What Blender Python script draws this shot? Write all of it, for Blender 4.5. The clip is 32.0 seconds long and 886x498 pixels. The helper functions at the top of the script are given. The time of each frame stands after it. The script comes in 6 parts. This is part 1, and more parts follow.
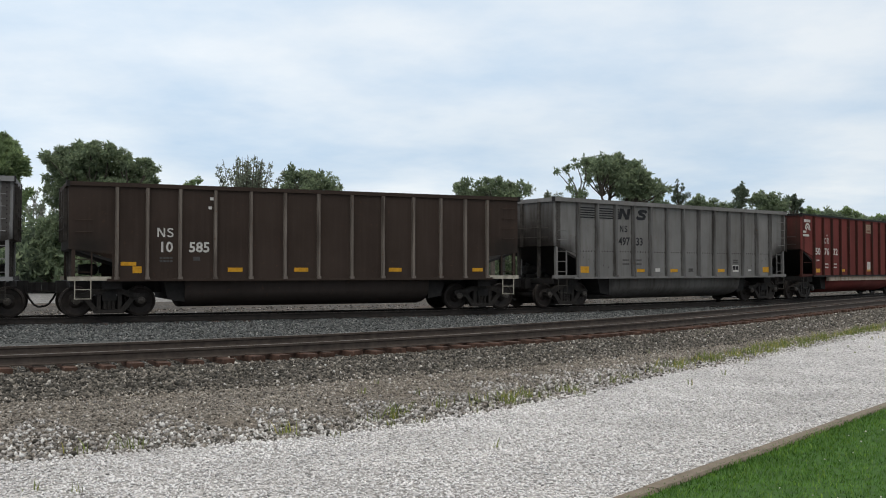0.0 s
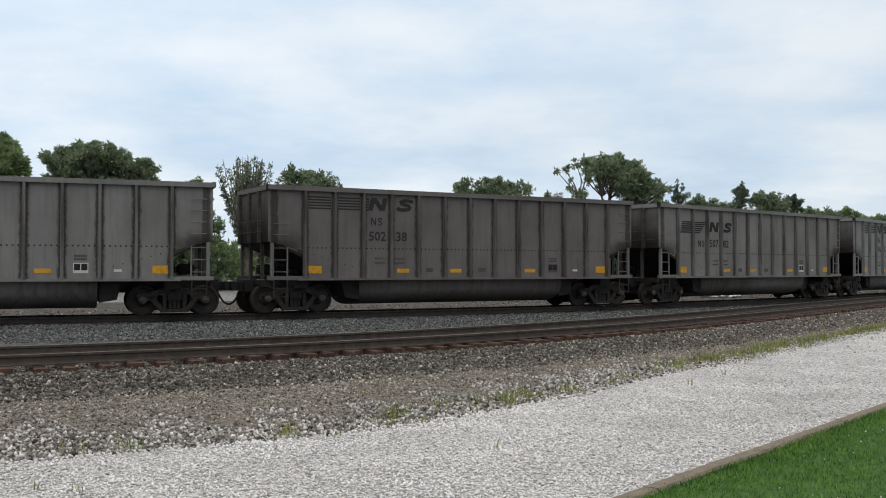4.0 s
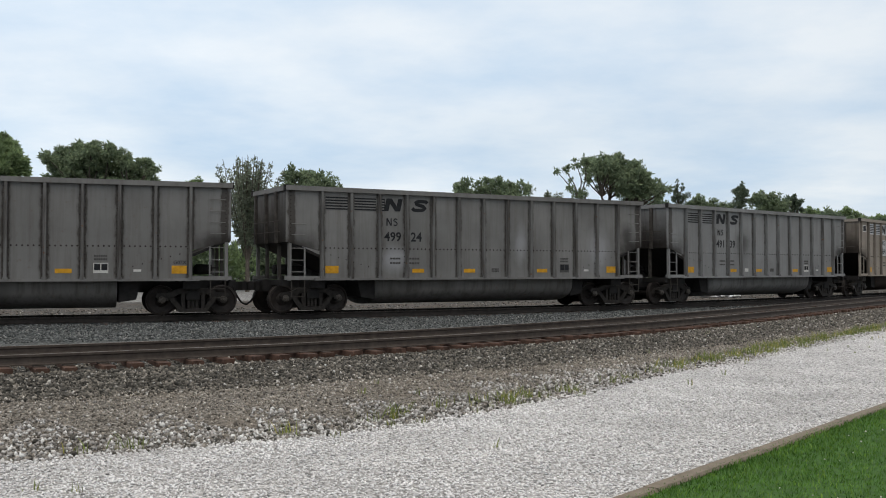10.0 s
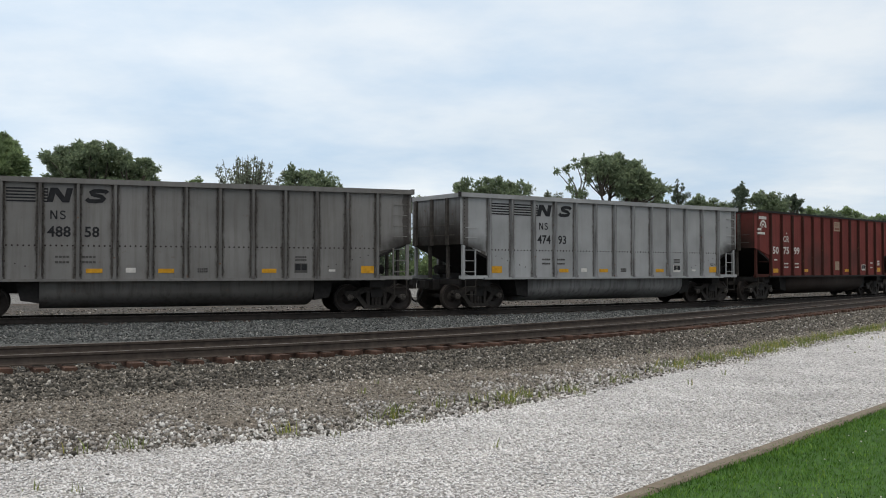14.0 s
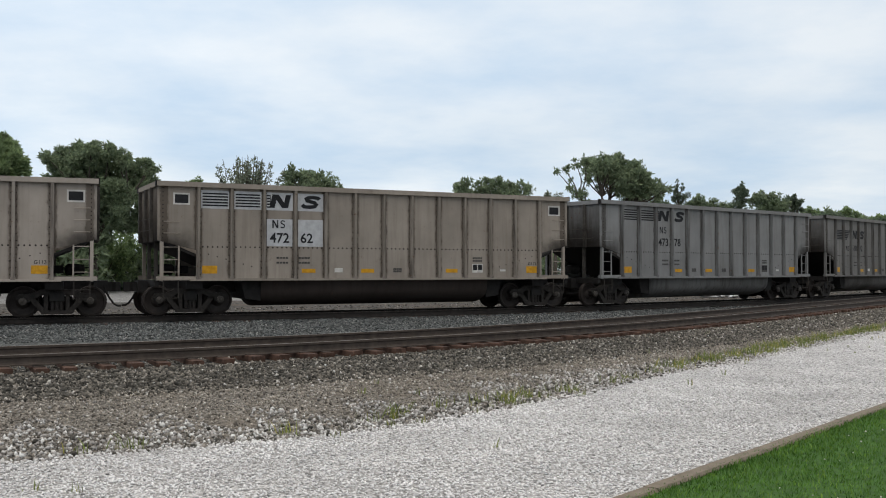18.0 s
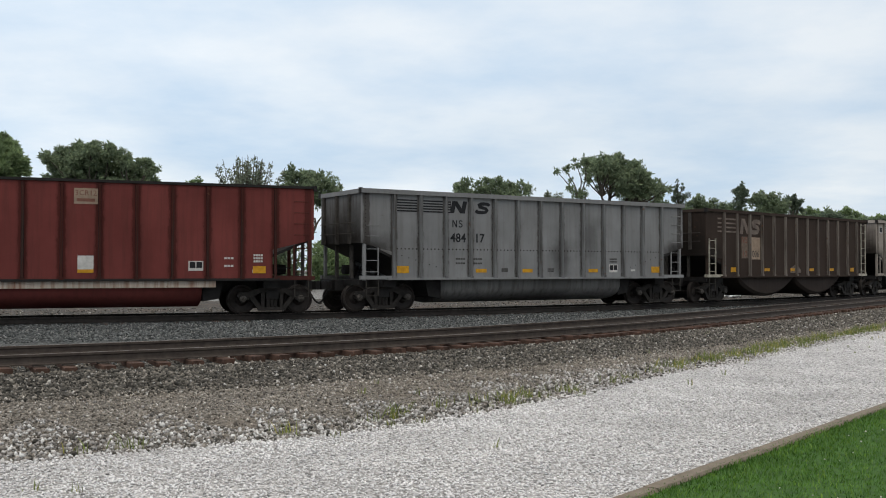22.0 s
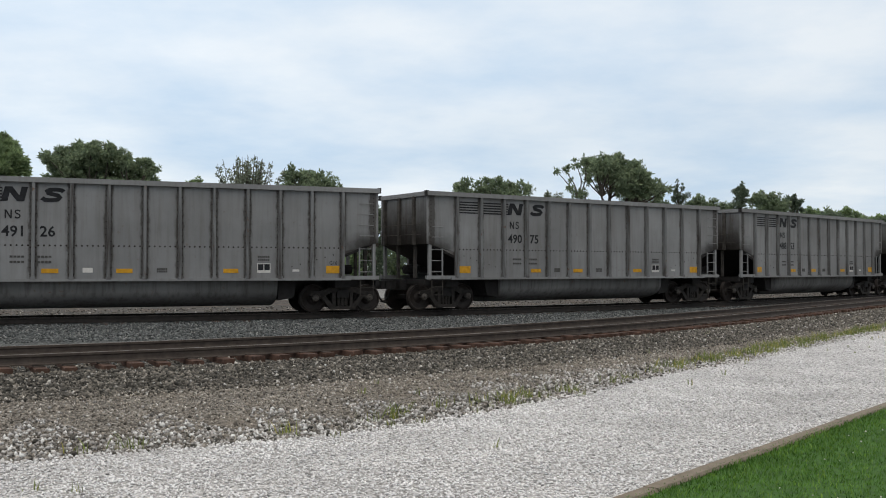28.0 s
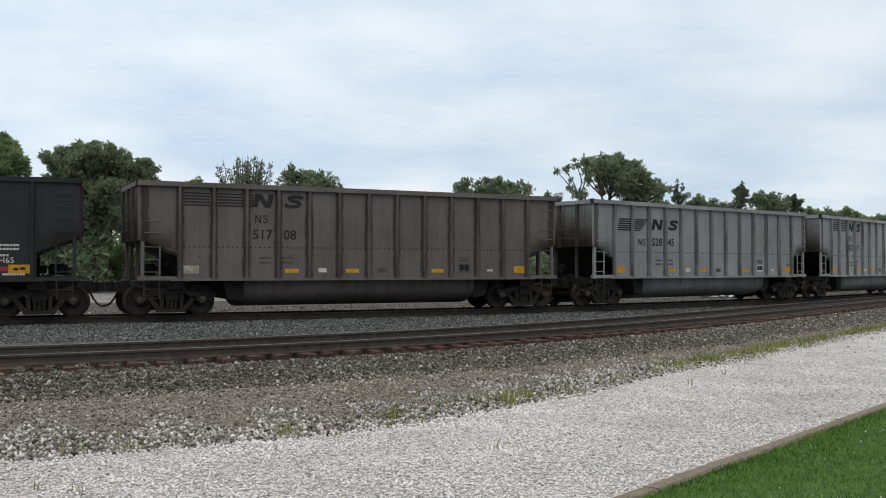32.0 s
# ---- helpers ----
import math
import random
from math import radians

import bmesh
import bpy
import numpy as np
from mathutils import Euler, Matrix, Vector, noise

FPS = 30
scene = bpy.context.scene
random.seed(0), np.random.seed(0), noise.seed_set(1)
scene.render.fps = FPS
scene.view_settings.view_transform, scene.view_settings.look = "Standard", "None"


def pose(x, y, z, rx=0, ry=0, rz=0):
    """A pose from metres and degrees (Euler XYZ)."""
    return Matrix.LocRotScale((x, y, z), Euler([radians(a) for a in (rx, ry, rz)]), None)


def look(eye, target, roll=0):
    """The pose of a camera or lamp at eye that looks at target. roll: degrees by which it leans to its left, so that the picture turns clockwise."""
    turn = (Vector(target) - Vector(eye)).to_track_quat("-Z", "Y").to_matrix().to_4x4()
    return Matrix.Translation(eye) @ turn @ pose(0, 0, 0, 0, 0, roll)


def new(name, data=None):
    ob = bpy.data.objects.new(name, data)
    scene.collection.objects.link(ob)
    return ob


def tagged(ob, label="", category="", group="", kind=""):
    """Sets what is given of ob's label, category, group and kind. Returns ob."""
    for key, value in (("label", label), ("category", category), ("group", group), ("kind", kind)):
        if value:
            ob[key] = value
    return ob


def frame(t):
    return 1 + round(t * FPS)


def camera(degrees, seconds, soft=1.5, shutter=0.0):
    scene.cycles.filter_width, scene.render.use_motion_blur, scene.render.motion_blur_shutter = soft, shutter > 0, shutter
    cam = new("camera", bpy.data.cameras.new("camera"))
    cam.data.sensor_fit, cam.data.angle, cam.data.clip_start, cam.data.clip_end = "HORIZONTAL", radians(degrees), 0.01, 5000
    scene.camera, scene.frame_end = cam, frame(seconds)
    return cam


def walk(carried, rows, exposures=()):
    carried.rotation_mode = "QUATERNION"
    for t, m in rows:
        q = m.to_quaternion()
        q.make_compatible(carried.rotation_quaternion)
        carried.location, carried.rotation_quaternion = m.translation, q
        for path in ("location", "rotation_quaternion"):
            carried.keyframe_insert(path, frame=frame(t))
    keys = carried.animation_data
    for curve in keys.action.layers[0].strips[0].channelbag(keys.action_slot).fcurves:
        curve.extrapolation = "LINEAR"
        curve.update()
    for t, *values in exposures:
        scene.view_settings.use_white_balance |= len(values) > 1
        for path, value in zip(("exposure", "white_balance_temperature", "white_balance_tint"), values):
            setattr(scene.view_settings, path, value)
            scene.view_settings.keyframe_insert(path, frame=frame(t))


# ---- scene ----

# ------------------------------------------------------------------ camera
EYE_HEIGHT, FOCAL = 1.401, 1700
cam = camera(2 * math.degrees(math.atan(784 / FOCAL)), 32.0, soft=1.0)
walk(cam, [(0.0, pose(0, 0, EYE_HEIGHT, 91.234, 0, 0)), (32.0, pose(0, 0, EYE_HEIGHT, 91.234, 0, 0))])

# ------------------------------------------------------------------ light
scene.view_settings.exposure = 0.0
SUN_ELEV, SUN_ROT = radians(59), radians(197)


def make_world():
    w = bpy.data.worlds.new("overcast_sky")
    scene.world = w
    w.use_nodes = True
    nt = w.node_tree
    nt.nodes.clear()
    out = nt.nodes.new("ShaderNodeOutputWorld")
    bg = nt.nodes.new("ShaderNodeBackground")
    sky = nt.nodes.new("ShaderNodeTexSky")
    sky.sky_type, sky.sun_disc = "NISHITA", False
    sky.sun_elevation, sky.sun_rotation = SUN_ELEV, SUN_ROT
    sky.air_density, sky.dust_density = 1.0, 2.0
    dim = nt.nodes.new("ShaderNodeMix")
    dim.data_type, dim.blend_type = "RGBA", "MULTIPLY"
    dim.inputs[0].default_value = 1.0
    dim.inputs[7].default_value = (0.11, 0.11, 0.11, 1)
    nt.links.new(sky.outputs[0], dim.inputs[6])
    co = nt.nodes.new("ShaderNodeTexCoord")
    # clouds lie in a flat layer: the direction is stretched towards the horizon
    sep = nt.nodes.new("ShaderNodeSeparateXYZ")
    nt.links.new(co.outputs["Generated"], sep.inputs[0])
    addz = nt.nodes.new("ShaderNodeMath")
    addz.operation, addz.inputs[1].default_value = "ADD", 0.16
    nt.links.new(sep.outputs[2], addz.inputs[0])
    mx = nt.nodes.new("ShaderNodeMath")
    mx.operation, mx.inputs[1].default_value = "MAXIMUM", 0.05
    nt.links.new(addz.outputs[0], mx.inputs[0])
    dv = nt.nodes.new("ShaderNodeVectorMath")
    dv.operation = "DIVIDE"
    cmb = nt.nodes.new("ShaderNodeCombineXYZ")
    for i in range(3):
        nt.links.new(mx.outputs[0], cmb.inputs[i])
    nt.links.new(co.outputs["Generated"], dv.inputs[0])
    nt.links.new(cmb.outputs[0], dv.inputs[1])
    n1 = nt.nodes.new("ShaderNodeTexNoise")
    n1.inputs["Scale"].default_value, n1.inputs["Detail"].default_value, n1.inputs["Roughness"].default_value = 1.5, 7, 0.55
    n2 = nt.nodes.new("ShaderNodeTexNoise")
    n2.inputs["Scale"].default_value, n2.inputs["Detail"].default_value, n2.inputs["Roughness"].default_value = 0.6, 4, 0.5
    nt.links.new(dv.outputs[0], n1.inputs["Vector"])
    nt.links.new(dv.outputs[0], n2.inputs["Vector"])
    r1 = nt.nodes.new("ShaderNodeValToRGB")
    r1.color_ramp.elements[0].position, r1.color_ramp.elements[0].color = 0.34, (0.66, 0.8, 0.95, 1)
    r1.color_ramp.elements[1].position, r1.color_ramp.elements[1].color = 0.64, (0.93, 0.985, 1.03, 1)
    nt.links.new(n1.outputs[0], r1.inputs[0])
    r2 = nt.nodes.new("ShaderNodeValToRGB")
    r2.color_ramp.elements[0].position, r2.color_ramp.elements[0].color = 0.36, (0.84, 0.88, 0.92, 1)
    r2.color_ramp.elements[1].position, r2.color_ramp.elements[1].color = 0.6, (1.0, 1.0, 1.0, 1)
    nt.links.new(n2.outputs[0], r2.inputs[0])
    mul = nt.nodes.new("ShaderNodeMix")
    mul.data_type, mul.blend_type = "RGBA", "MULTIPLY"
    mul.inputs[0].default_value = 1.0
    nt.links.new(r1.outputs[0], mul.inputs[6])
    nt.links.new(r2.outputs[0], mul.inputs[7])
    mix = nt.nodes.new("ShaderNodeMix")
    mix.data_type = "RGBA"
    mix.inputs[0].default_value = 0.88
    nt.links.new(dim.outputs[2], mix.inputs[6])
    nt.links.new(mul.outputs[2], mix.inputs[7])
    # an overcast sky is brighter and whiter overhead than towards the horizon
    lift = nt.nodes.new("ShaderNodeMapRange")
    lift.inputs["From Min"].default_value, lift.inputs["From Max"].default_value = 0.3, 0.95
    lift.interpolation_type = "SMOOTHSTEP"
    nt.links.new(sep.outputs[2], lift.inputs["Value"])
    top = nt.nodes.new("ShaderNodeMix")
    top.data_type = "RGBA"
    top.inputs[7].default_value = (1.6, 1.55, 1.47, 1)
    nt.links.new(lift.outputs[0], top.inputs[0])
    slope = nt.nodes.new("ShaderNodeMapRange")
    slope.inputs["From Min"].default_value, slope.inputs["From Max"].default_value = -1.0, 1.0
    slope.inputs["To Min"].default_value, slope.inputs["To Max"].default_value = 1.14, 0.86
    nt.links.new(sep.outputs[0], slope.inputs["Value"])
    even = nt.nodes.new("ShaderNodeMix")
    even.data_type, even.blend_type = "RGBA", "MULTIPLY"
    even.inputs[0].default_value = 1.0
    nt.links.new(mix.outputs[2], even.inputs[6])
    nt.links.new(slope.outputs[0], even.inputs[7])
    nt.links.new(even.outputs[2], top.inputs[6])
    nt.links.new(top.outputs[2], bg.inputs[0])
    bg.inputs[1].default_value = 1.0
    nt.links.new(bg.outputs[0], out.inputs[0])


make_world()
sun_data = bpy.data.lights.new("sun", "SUN")
sun_data.energy, sun_data.angle, sun_data.color = 0.6, radians(50), (1.0, 0.95, 0.87)
sun = new("sun", sun_data)
sun.matrix_basis = look((-12, -20, 70), (0, 20, 0))


# ------------------------------------------------------------------ materials
def noise_node(nt, vec, scale, detail=4, rough=0.55):
    n = nt.nodes.new("ShaderNodeTexNoise")
    n.inputs["Scale"].default_value, n.inputs["Detail"].default_value, n.inputs["Roughness"].default_value = scale, detail, rough
    if vec is not None:
        nt.links.new(vec, n.inputs["Vector"])
    return n.outputs[0]


def ramp_node(nt, fac, stops):
    r = nt.nodes.new("ShaderNodeValToRGB")
    e = r.color_ramp.elements
    while len(e) < len(stops):
        e.new(0.5)
    for el, (p, c) in zip(e, stops):
        el.position = p
        el.color = (*c, 1) if len(c) == 3 else c
    nt.links.new(fac, r.inputs[0])
    return r.outputs[0]


def mix_node(nt, fac, a, b, mode="MIX"):
    m = nt.nodes.new("ShaderNodeMix")
    m.data_type, m.blend_type = "RGBA", mode
    for sock, v in ((0, fac), (6, a), (7, b)):
        if isinstance(v, (int, float)):
            m.inputs[sock].default_value = v
        elif isinstance(v, tuple):
            m.inputs[sock].default_value = (*v, 1)
        else:
            nt.links.new(v, m.inputs[sock])
    return m.outputs[2]


def bump_node(nt, bs, height, strength, dist):
    b = nt.nodes.new("ShaderNodeBump")
    b.inputs["Strength"].default_value, b.inputs["Distance"].default_value = strength, dist
    nt.links.new(height, b.inputs["Height"])
    nt.links.new(b.outputs[0], bs.inputs["Normal"])


def base_mat(name, rough=0.8, metal=0.0):
    m = bpy.data.materials.new(name)
    m.use_nodes = True
    nt = m.node_tree
    bs = nt.nodes["Principled BSDF"]
    bs.inputs["Roughness"].default_value, bs.inputs["Metallic"].default_value = rough, metal
    bs.inputs["Specular IOR Level"].default_value = 0.2
    return m, nt, bs


def obj_vec(nt, sx=1.0, sy=1.0, sz=1.0, rand=0.0):
    co = nt.nodes.new("ShaderNodeTexCoord")
    mp = nt.nodes.new("ShaderNodeMapping")
    mp.inputs["Scale"].default_value = (sx, sy, sz)
    nt.links.new(co.outputs["Object"], mp.inputs["Vector"])
    if rand:
        oi = nt.nodes.new("ShaderNodeObjectInfo")
        ml = nt.nodes.new("ShaderNodeMath")
        ml.operation, ml.inputs[1].default_value = "MULTIPLY", rand
        nt.links.new(oi.outputs["Random"], ml.inputs[0])
        cb = nt.nodes.new("ShaderNodeCombineXYZ")
        nt.links.new(ml.outputs[0], cb.inputs[0])
        nt.links.new(ml.outputs[0], cb.inputs[1])
        nt.links.new(cb.outputs[0], mp.inputs["Location"])
    return mp.outputs[0]


def steel_paint(name, base, streak=0.35, rust=0.12, dust=(0.16, 0.13, 0.10), rough=0.8, grime=0.3, spots=(), ribs=None):
    """Weathered paint on steel plate: blotches, vertical run-off streaks, rust specks, and stains (x, z, half width, half height, colour, strength)."""
    m, nt, bs = base_mat(name, rough)
    bs.inputs["Specular IOR Level"].default_value = 0.06
    v = obj_vec(nt, rand=37.0)
    vs = obj_vec(nt, 3.2, 3.2, 0.22, rand=19.0)
    blot = ramp_node(nt, noise_node(nt, v, 0.55, 5), [(0.35, (0.8, 0.8, 0.8)), (0.68, (1.1, 1.1, 1.1))])
    c = mix_node(nt, 1.0, base, blot, "MULTIPLY")
    st = ramp_node(nt, noise_node(nt, vs, 2.2, 5, 0.6), [(0.46, (0, 0, 0)), (0.72, (streak, streak, streak))])
    c = mix_node(nt, st, c, dust)
    gr = ramp_node(nt, noise_node(nt, v, 0.28, 3), [(0.48, (0, 0, 0)), (0.75, (grime, grime, grime))])
    c = mix_node(nt, gr, c, (dust[0] * 0.6, dust[1] * 0.6, dust[2] * 0.6))
    sp = ramp_node(nt, noise_node(nt, v, 7.0, 6, 0.65), [(0.62, (0, 0, 0)), (0.72, (rust * 3, rust * 3, rust * 3))])
    c = mix_node(nt, sp, c, (0.11, 0.055, 0.03))
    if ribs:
        # rust and coal dirt run down beside the riveted ribs, plus painted rib shade
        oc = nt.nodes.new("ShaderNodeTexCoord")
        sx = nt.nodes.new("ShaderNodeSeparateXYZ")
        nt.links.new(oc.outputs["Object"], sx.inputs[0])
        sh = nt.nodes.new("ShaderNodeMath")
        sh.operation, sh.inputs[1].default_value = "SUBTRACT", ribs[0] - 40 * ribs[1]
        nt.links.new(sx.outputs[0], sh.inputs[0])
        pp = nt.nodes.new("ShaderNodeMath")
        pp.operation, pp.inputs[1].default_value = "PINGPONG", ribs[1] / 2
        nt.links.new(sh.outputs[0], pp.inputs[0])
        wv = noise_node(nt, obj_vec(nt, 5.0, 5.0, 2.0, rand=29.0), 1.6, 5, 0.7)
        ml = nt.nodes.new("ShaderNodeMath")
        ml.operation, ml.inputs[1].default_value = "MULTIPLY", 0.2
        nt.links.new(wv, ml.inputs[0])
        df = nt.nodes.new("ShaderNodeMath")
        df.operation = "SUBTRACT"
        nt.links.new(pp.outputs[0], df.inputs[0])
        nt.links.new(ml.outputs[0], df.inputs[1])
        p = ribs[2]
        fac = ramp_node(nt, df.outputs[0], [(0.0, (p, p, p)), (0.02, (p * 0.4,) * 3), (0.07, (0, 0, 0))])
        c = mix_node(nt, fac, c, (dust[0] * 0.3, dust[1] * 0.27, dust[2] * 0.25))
    if spots:
        co = nt.nodes.new("ShaderNodeTexCoord")
        wob = noise_node(nt, co.outputs["Object"], 1.6, 5, 0.6)
    for x, z, hw, hh, tone, power in spots:
        sub = nt.nodes.new("ShaderNodeVectorMath")
        sub.operation, sub.inputs[1].default_value = "SUBTRACT", (x, 0, z)
        nt.links.new(co.outputs["Object"], sub.inputs[0])
        sc = nt.nodes.new("ShaderNodeVectorMath")
        sc.operation, sc.inputs[1].default_value = "MULTIPLY", (1 / hw, 0, 1 / hh)
        nt.links.new(sub.outputs[0], sc.inputs[0])
        ln = nt.nodes.new("ShaderNodeVectorMath")
        ln.operation = "LENGTH"
        nt.links.new(sc.outputs[0], ln.inputs[0])
        ad = nt.nodes.new("ShaderNodeMath")
        ad.operation = "ADD"
        nt.links.new(ln.outputs["Value"], ad.inputs[0])
        nt.links.new(wob, ad.inputs[1])
        hf = nt.nodes.new("ShaderNodeMath")
        hf.operation, hf.inputs[1].default_value = "MULTIPLY", 0.5
        nt.links.new(ad.outputs[0], hf.inputs[0])
        fac = ramp_node(nt, hf.outputs[0], [(0.3, (power,) * 3), (0.5, (power * 0.75,) * 3), (0.68, (power * 0.3,) * 3), (0.9, (0, 0, 0))])
        c = mix_node(nt, fac, c, tone)
    nt.links.new(c, bs.inputs["Base Color"])
    bump_node(nt, bs, noise_node(nt, v, 1.1, 4), 0.25, 0.03)
    return m


def plain_paint(name, base, rough=0.7, wear=0.25, metal=0.0, scale=6.0):
    m, nt, bs = base_mat(name, rough, metal)
    v = obj_vec(nt, rand=23.0)
    f = ramp_node(nt, noise_node(nt, v, scale, 5, 0.6), [(0.3, (1 - wear,) * 3), (0.7, (1 + wear * 0.5,) * 3)])
    nt.links.new(mix_node(nt, 1.0, base, f, "MULTIPLY"), bs.inputs["Base Color"])
    return m


def gravel_mat(name, stops, scale, bump=0.9, dist=0.03, patch=None, rough=0.95):
    """Crushed stone: each cell a stone of its own tone; noise at a larger scale for drifts."""
    m, nt, bs = base_mat(name, rough)
    v = obj_vec(nt)
    vo = nt.nodes.new("ShaderNodeTexVoronoi")
    vo.inputs["Scale"].default_value = scale
    nt.links.new(v, vo.inputs["Vector"])
    sepc = nt.nodes.new("ShaderNodeSeparateColor")
    nt.links.new(vo.outputs["Color"], sepc.inputs[0])
    c = ramp_node(nt, sepc.outputs[0], stops)
    big = ramp_node(nt, noise_node(nt, v, 0.7, 5), [(0.3, (0.8, 0.8, 0.8)), (0.7, (1.12, 1.12, 1.12))])
    c = mix_node(nt, 1.0, c, big, "MULTIPLY")
    # shade in the gaps between stones, painted as darker cell borders
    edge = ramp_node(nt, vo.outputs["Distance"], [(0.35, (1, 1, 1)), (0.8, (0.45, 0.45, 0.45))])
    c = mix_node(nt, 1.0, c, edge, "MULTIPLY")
    if patch:
        pf = ramp_node(nt, noise_node(nt, v, 0.45, 6), [(0.5, (0, 0, 0)), (0.62, (1, 1, 1))])
        c = mix_node(nt, pf, c, mix_node(nt, 0.6, c, patch))
    nt.links.new(c, bs.inputs["Base Color"])
    inv = nt.nodes.new("ShaderNodeMath")
    inv.operation, inv.inputs[0].default_value = "SUBTRACT", 1.0
    nt.links.new(vo.outputs["Distance"], inv.inputs[1])
    bump_node(nt, bs, inv.outputs[0], bump, dist)
    return m


MAT = {}
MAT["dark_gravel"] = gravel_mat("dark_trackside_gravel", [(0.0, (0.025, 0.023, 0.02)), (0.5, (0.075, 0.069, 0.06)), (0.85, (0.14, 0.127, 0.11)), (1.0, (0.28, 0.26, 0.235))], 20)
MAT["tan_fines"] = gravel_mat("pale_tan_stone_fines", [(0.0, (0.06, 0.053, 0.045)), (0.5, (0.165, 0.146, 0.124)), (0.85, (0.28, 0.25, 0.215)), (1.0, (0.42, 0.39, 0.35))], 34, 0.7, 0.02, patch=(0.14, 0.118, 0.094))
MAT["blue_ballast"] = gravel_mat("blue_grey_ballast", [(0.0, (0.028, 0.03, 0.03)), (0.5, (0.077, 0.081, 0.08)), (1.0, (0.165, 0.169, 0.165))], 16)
# sheet toned below its loose chips, a painted shade for their gaps
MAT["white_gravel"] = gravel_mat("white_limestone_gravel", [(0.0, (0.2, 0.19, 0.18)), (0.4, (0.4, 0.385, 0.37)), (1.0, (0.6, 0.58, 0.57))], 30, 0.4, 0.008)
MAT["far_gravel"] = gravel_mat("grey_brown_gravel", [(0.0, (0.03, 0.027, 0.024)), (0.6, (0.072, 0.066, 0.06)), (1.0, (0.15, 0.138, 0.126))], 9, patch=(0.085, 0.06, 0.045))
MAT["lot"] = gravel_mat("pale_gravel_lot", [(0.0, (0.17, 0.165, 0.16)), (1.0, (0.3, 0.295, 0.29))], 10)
MAT["rust_steel"] = plain_paint("rusty_rail_steel", (0.06, 0.047, 0.039), 0.75, 0.4)
MAT["dark_rail"] = plain_paint("dark_oiled_rail_steel", (0.028, 0.023, 0.02), 0.75, 0.4)
MAT["rail_head"] = plain_paint("polished_rail_head", (0.2, 0.18, 0.16), 0.45, 0.2, 0.8)
MAT["black_steel"] = plain_paint("grimy_black_steel", (0.018, 0.016, 0.015), 0.75, 0.4)
MAT["truck_steel"] = plain_paint("dusty_cast_steel", (0.028, 0.024, 0.021), 0.8, 0.5, 0.0, 9.0)
MAT["wheel_steel"] = plain_paint("dark_wheel_steel", (0.03, 0.024, 0.021), 0.6, 0.4, 0.2)
MAT["bearing_steel"] = plain_paint("worn_bearing_cap_steel", (0.075, 0.065, 0.056), 0.5, 0.4, 0.3)
MAT["tie"] = plain_paint("weathered_rusty_tie_wood", (0.076, 0.043, 0.031), 0.9, 0.7, 0.0, 5.0)
MAT["yellow"] = plain_paint("faded_yellow_reflective_sheet", (0.5, 0.25, 0.015), 0.5, 0.3, 0.0, 8.0)
MAT["marking_black"] = plain_paint("faded_black_lettering", (0.016, 0.016, 0.018), 0.7, 0.4)
MAT["marking_white"] = plain_paint("faded_white_lettering", (0.5, 0.48, 0.45), 0.7, 0.25)
MAT["interior"] = plain_paint("coal_dusted_interior", (0.035, 0.033, 0.031), 0.9, 0.4)
MAT["white_patch"] = plain_paint("fresh_white_patch_paint", (0.42, 0.42, 0.43), 0.6, 0.2)
MAT["concrete"] = plain_paint("weathered_timber_edging", (0.17, 0.14, 0.108), 0.9, 0.25, 0.0, 10.0)
MAT["grass"] = plain_paint("lawn_grass", (0.035, 0.09, 0.01), 0.8, 0.5, 0.0, 9.0)
MAT["bark"] = plain_paint("grey_brown_bark", (0.10, 0.085, 0.07), 0.9, 0.4)


def leaf_mat(name, base):
    m, nt, bs = base_mat(name, 0.65)
    geo = nt.nodes.new("ShaderNodeNewGeometry")
    c = ramp_node(nt, geo.outputs["Random Per Island"], [(0.0, tuple(x * 0.65 for x in base)), (0.6, base), (1.0, (base[0] * 1.4, base[1] * 1.3, base[2] * 1.2))])
    nt.links.new(c, bs.inputs["Base Color"])
    tr = nt.nodes.new("ShaderNodeBsdfTranslucent")
    nt.links.new(c, tr.inputs["Color"])
    mx = nt.nodes.new("ShaderNodeMixShader")
    mx.inputs[0].default_value = 0.5
    nt.links.new(bs.outputs[0], mx.inputs[1])
    nt.links.new(tr.outputs[0], mx.inputs[2])
    nt.links.new(mx.outputs[0], nt.nodes["Material Output"].inputs["Surface"])
    return m


MAT["leaf_a"] = leaf_mat("broadleaf_foliage", (0.2, 0.256, 0.158))
MAT["leaf_b"] = leaf_mat("dark_foliage", (0.135, 0.175, 0.122))
MAT["leaf_c"] = leaf_mat("fresh_foliage", (0.21, 0.285, 0.142))
MAT["leaf_d"] = leaf_mat("greyish_sparse_foliage", (0.2, 0.23, 0.17))


# ------------------------------------------------------------------ mesh helpers
def box(bm, x0, x1, y0, y1, z0, z1):
    vs = [bm.verts.new((x, y, z)) for z in (z0, z1) for y in (y0, y1) for x in (x0, x1)]
    for f in ((0, 2, 3, 1), (4, 5, 7, 6), (0, 1, 5, 4), (2, 6, 7, 3), (0, 4, 6, 2), (1, 3, 7, 5)):
        bm.faces.new([vs[i] for i in f])
    return vs


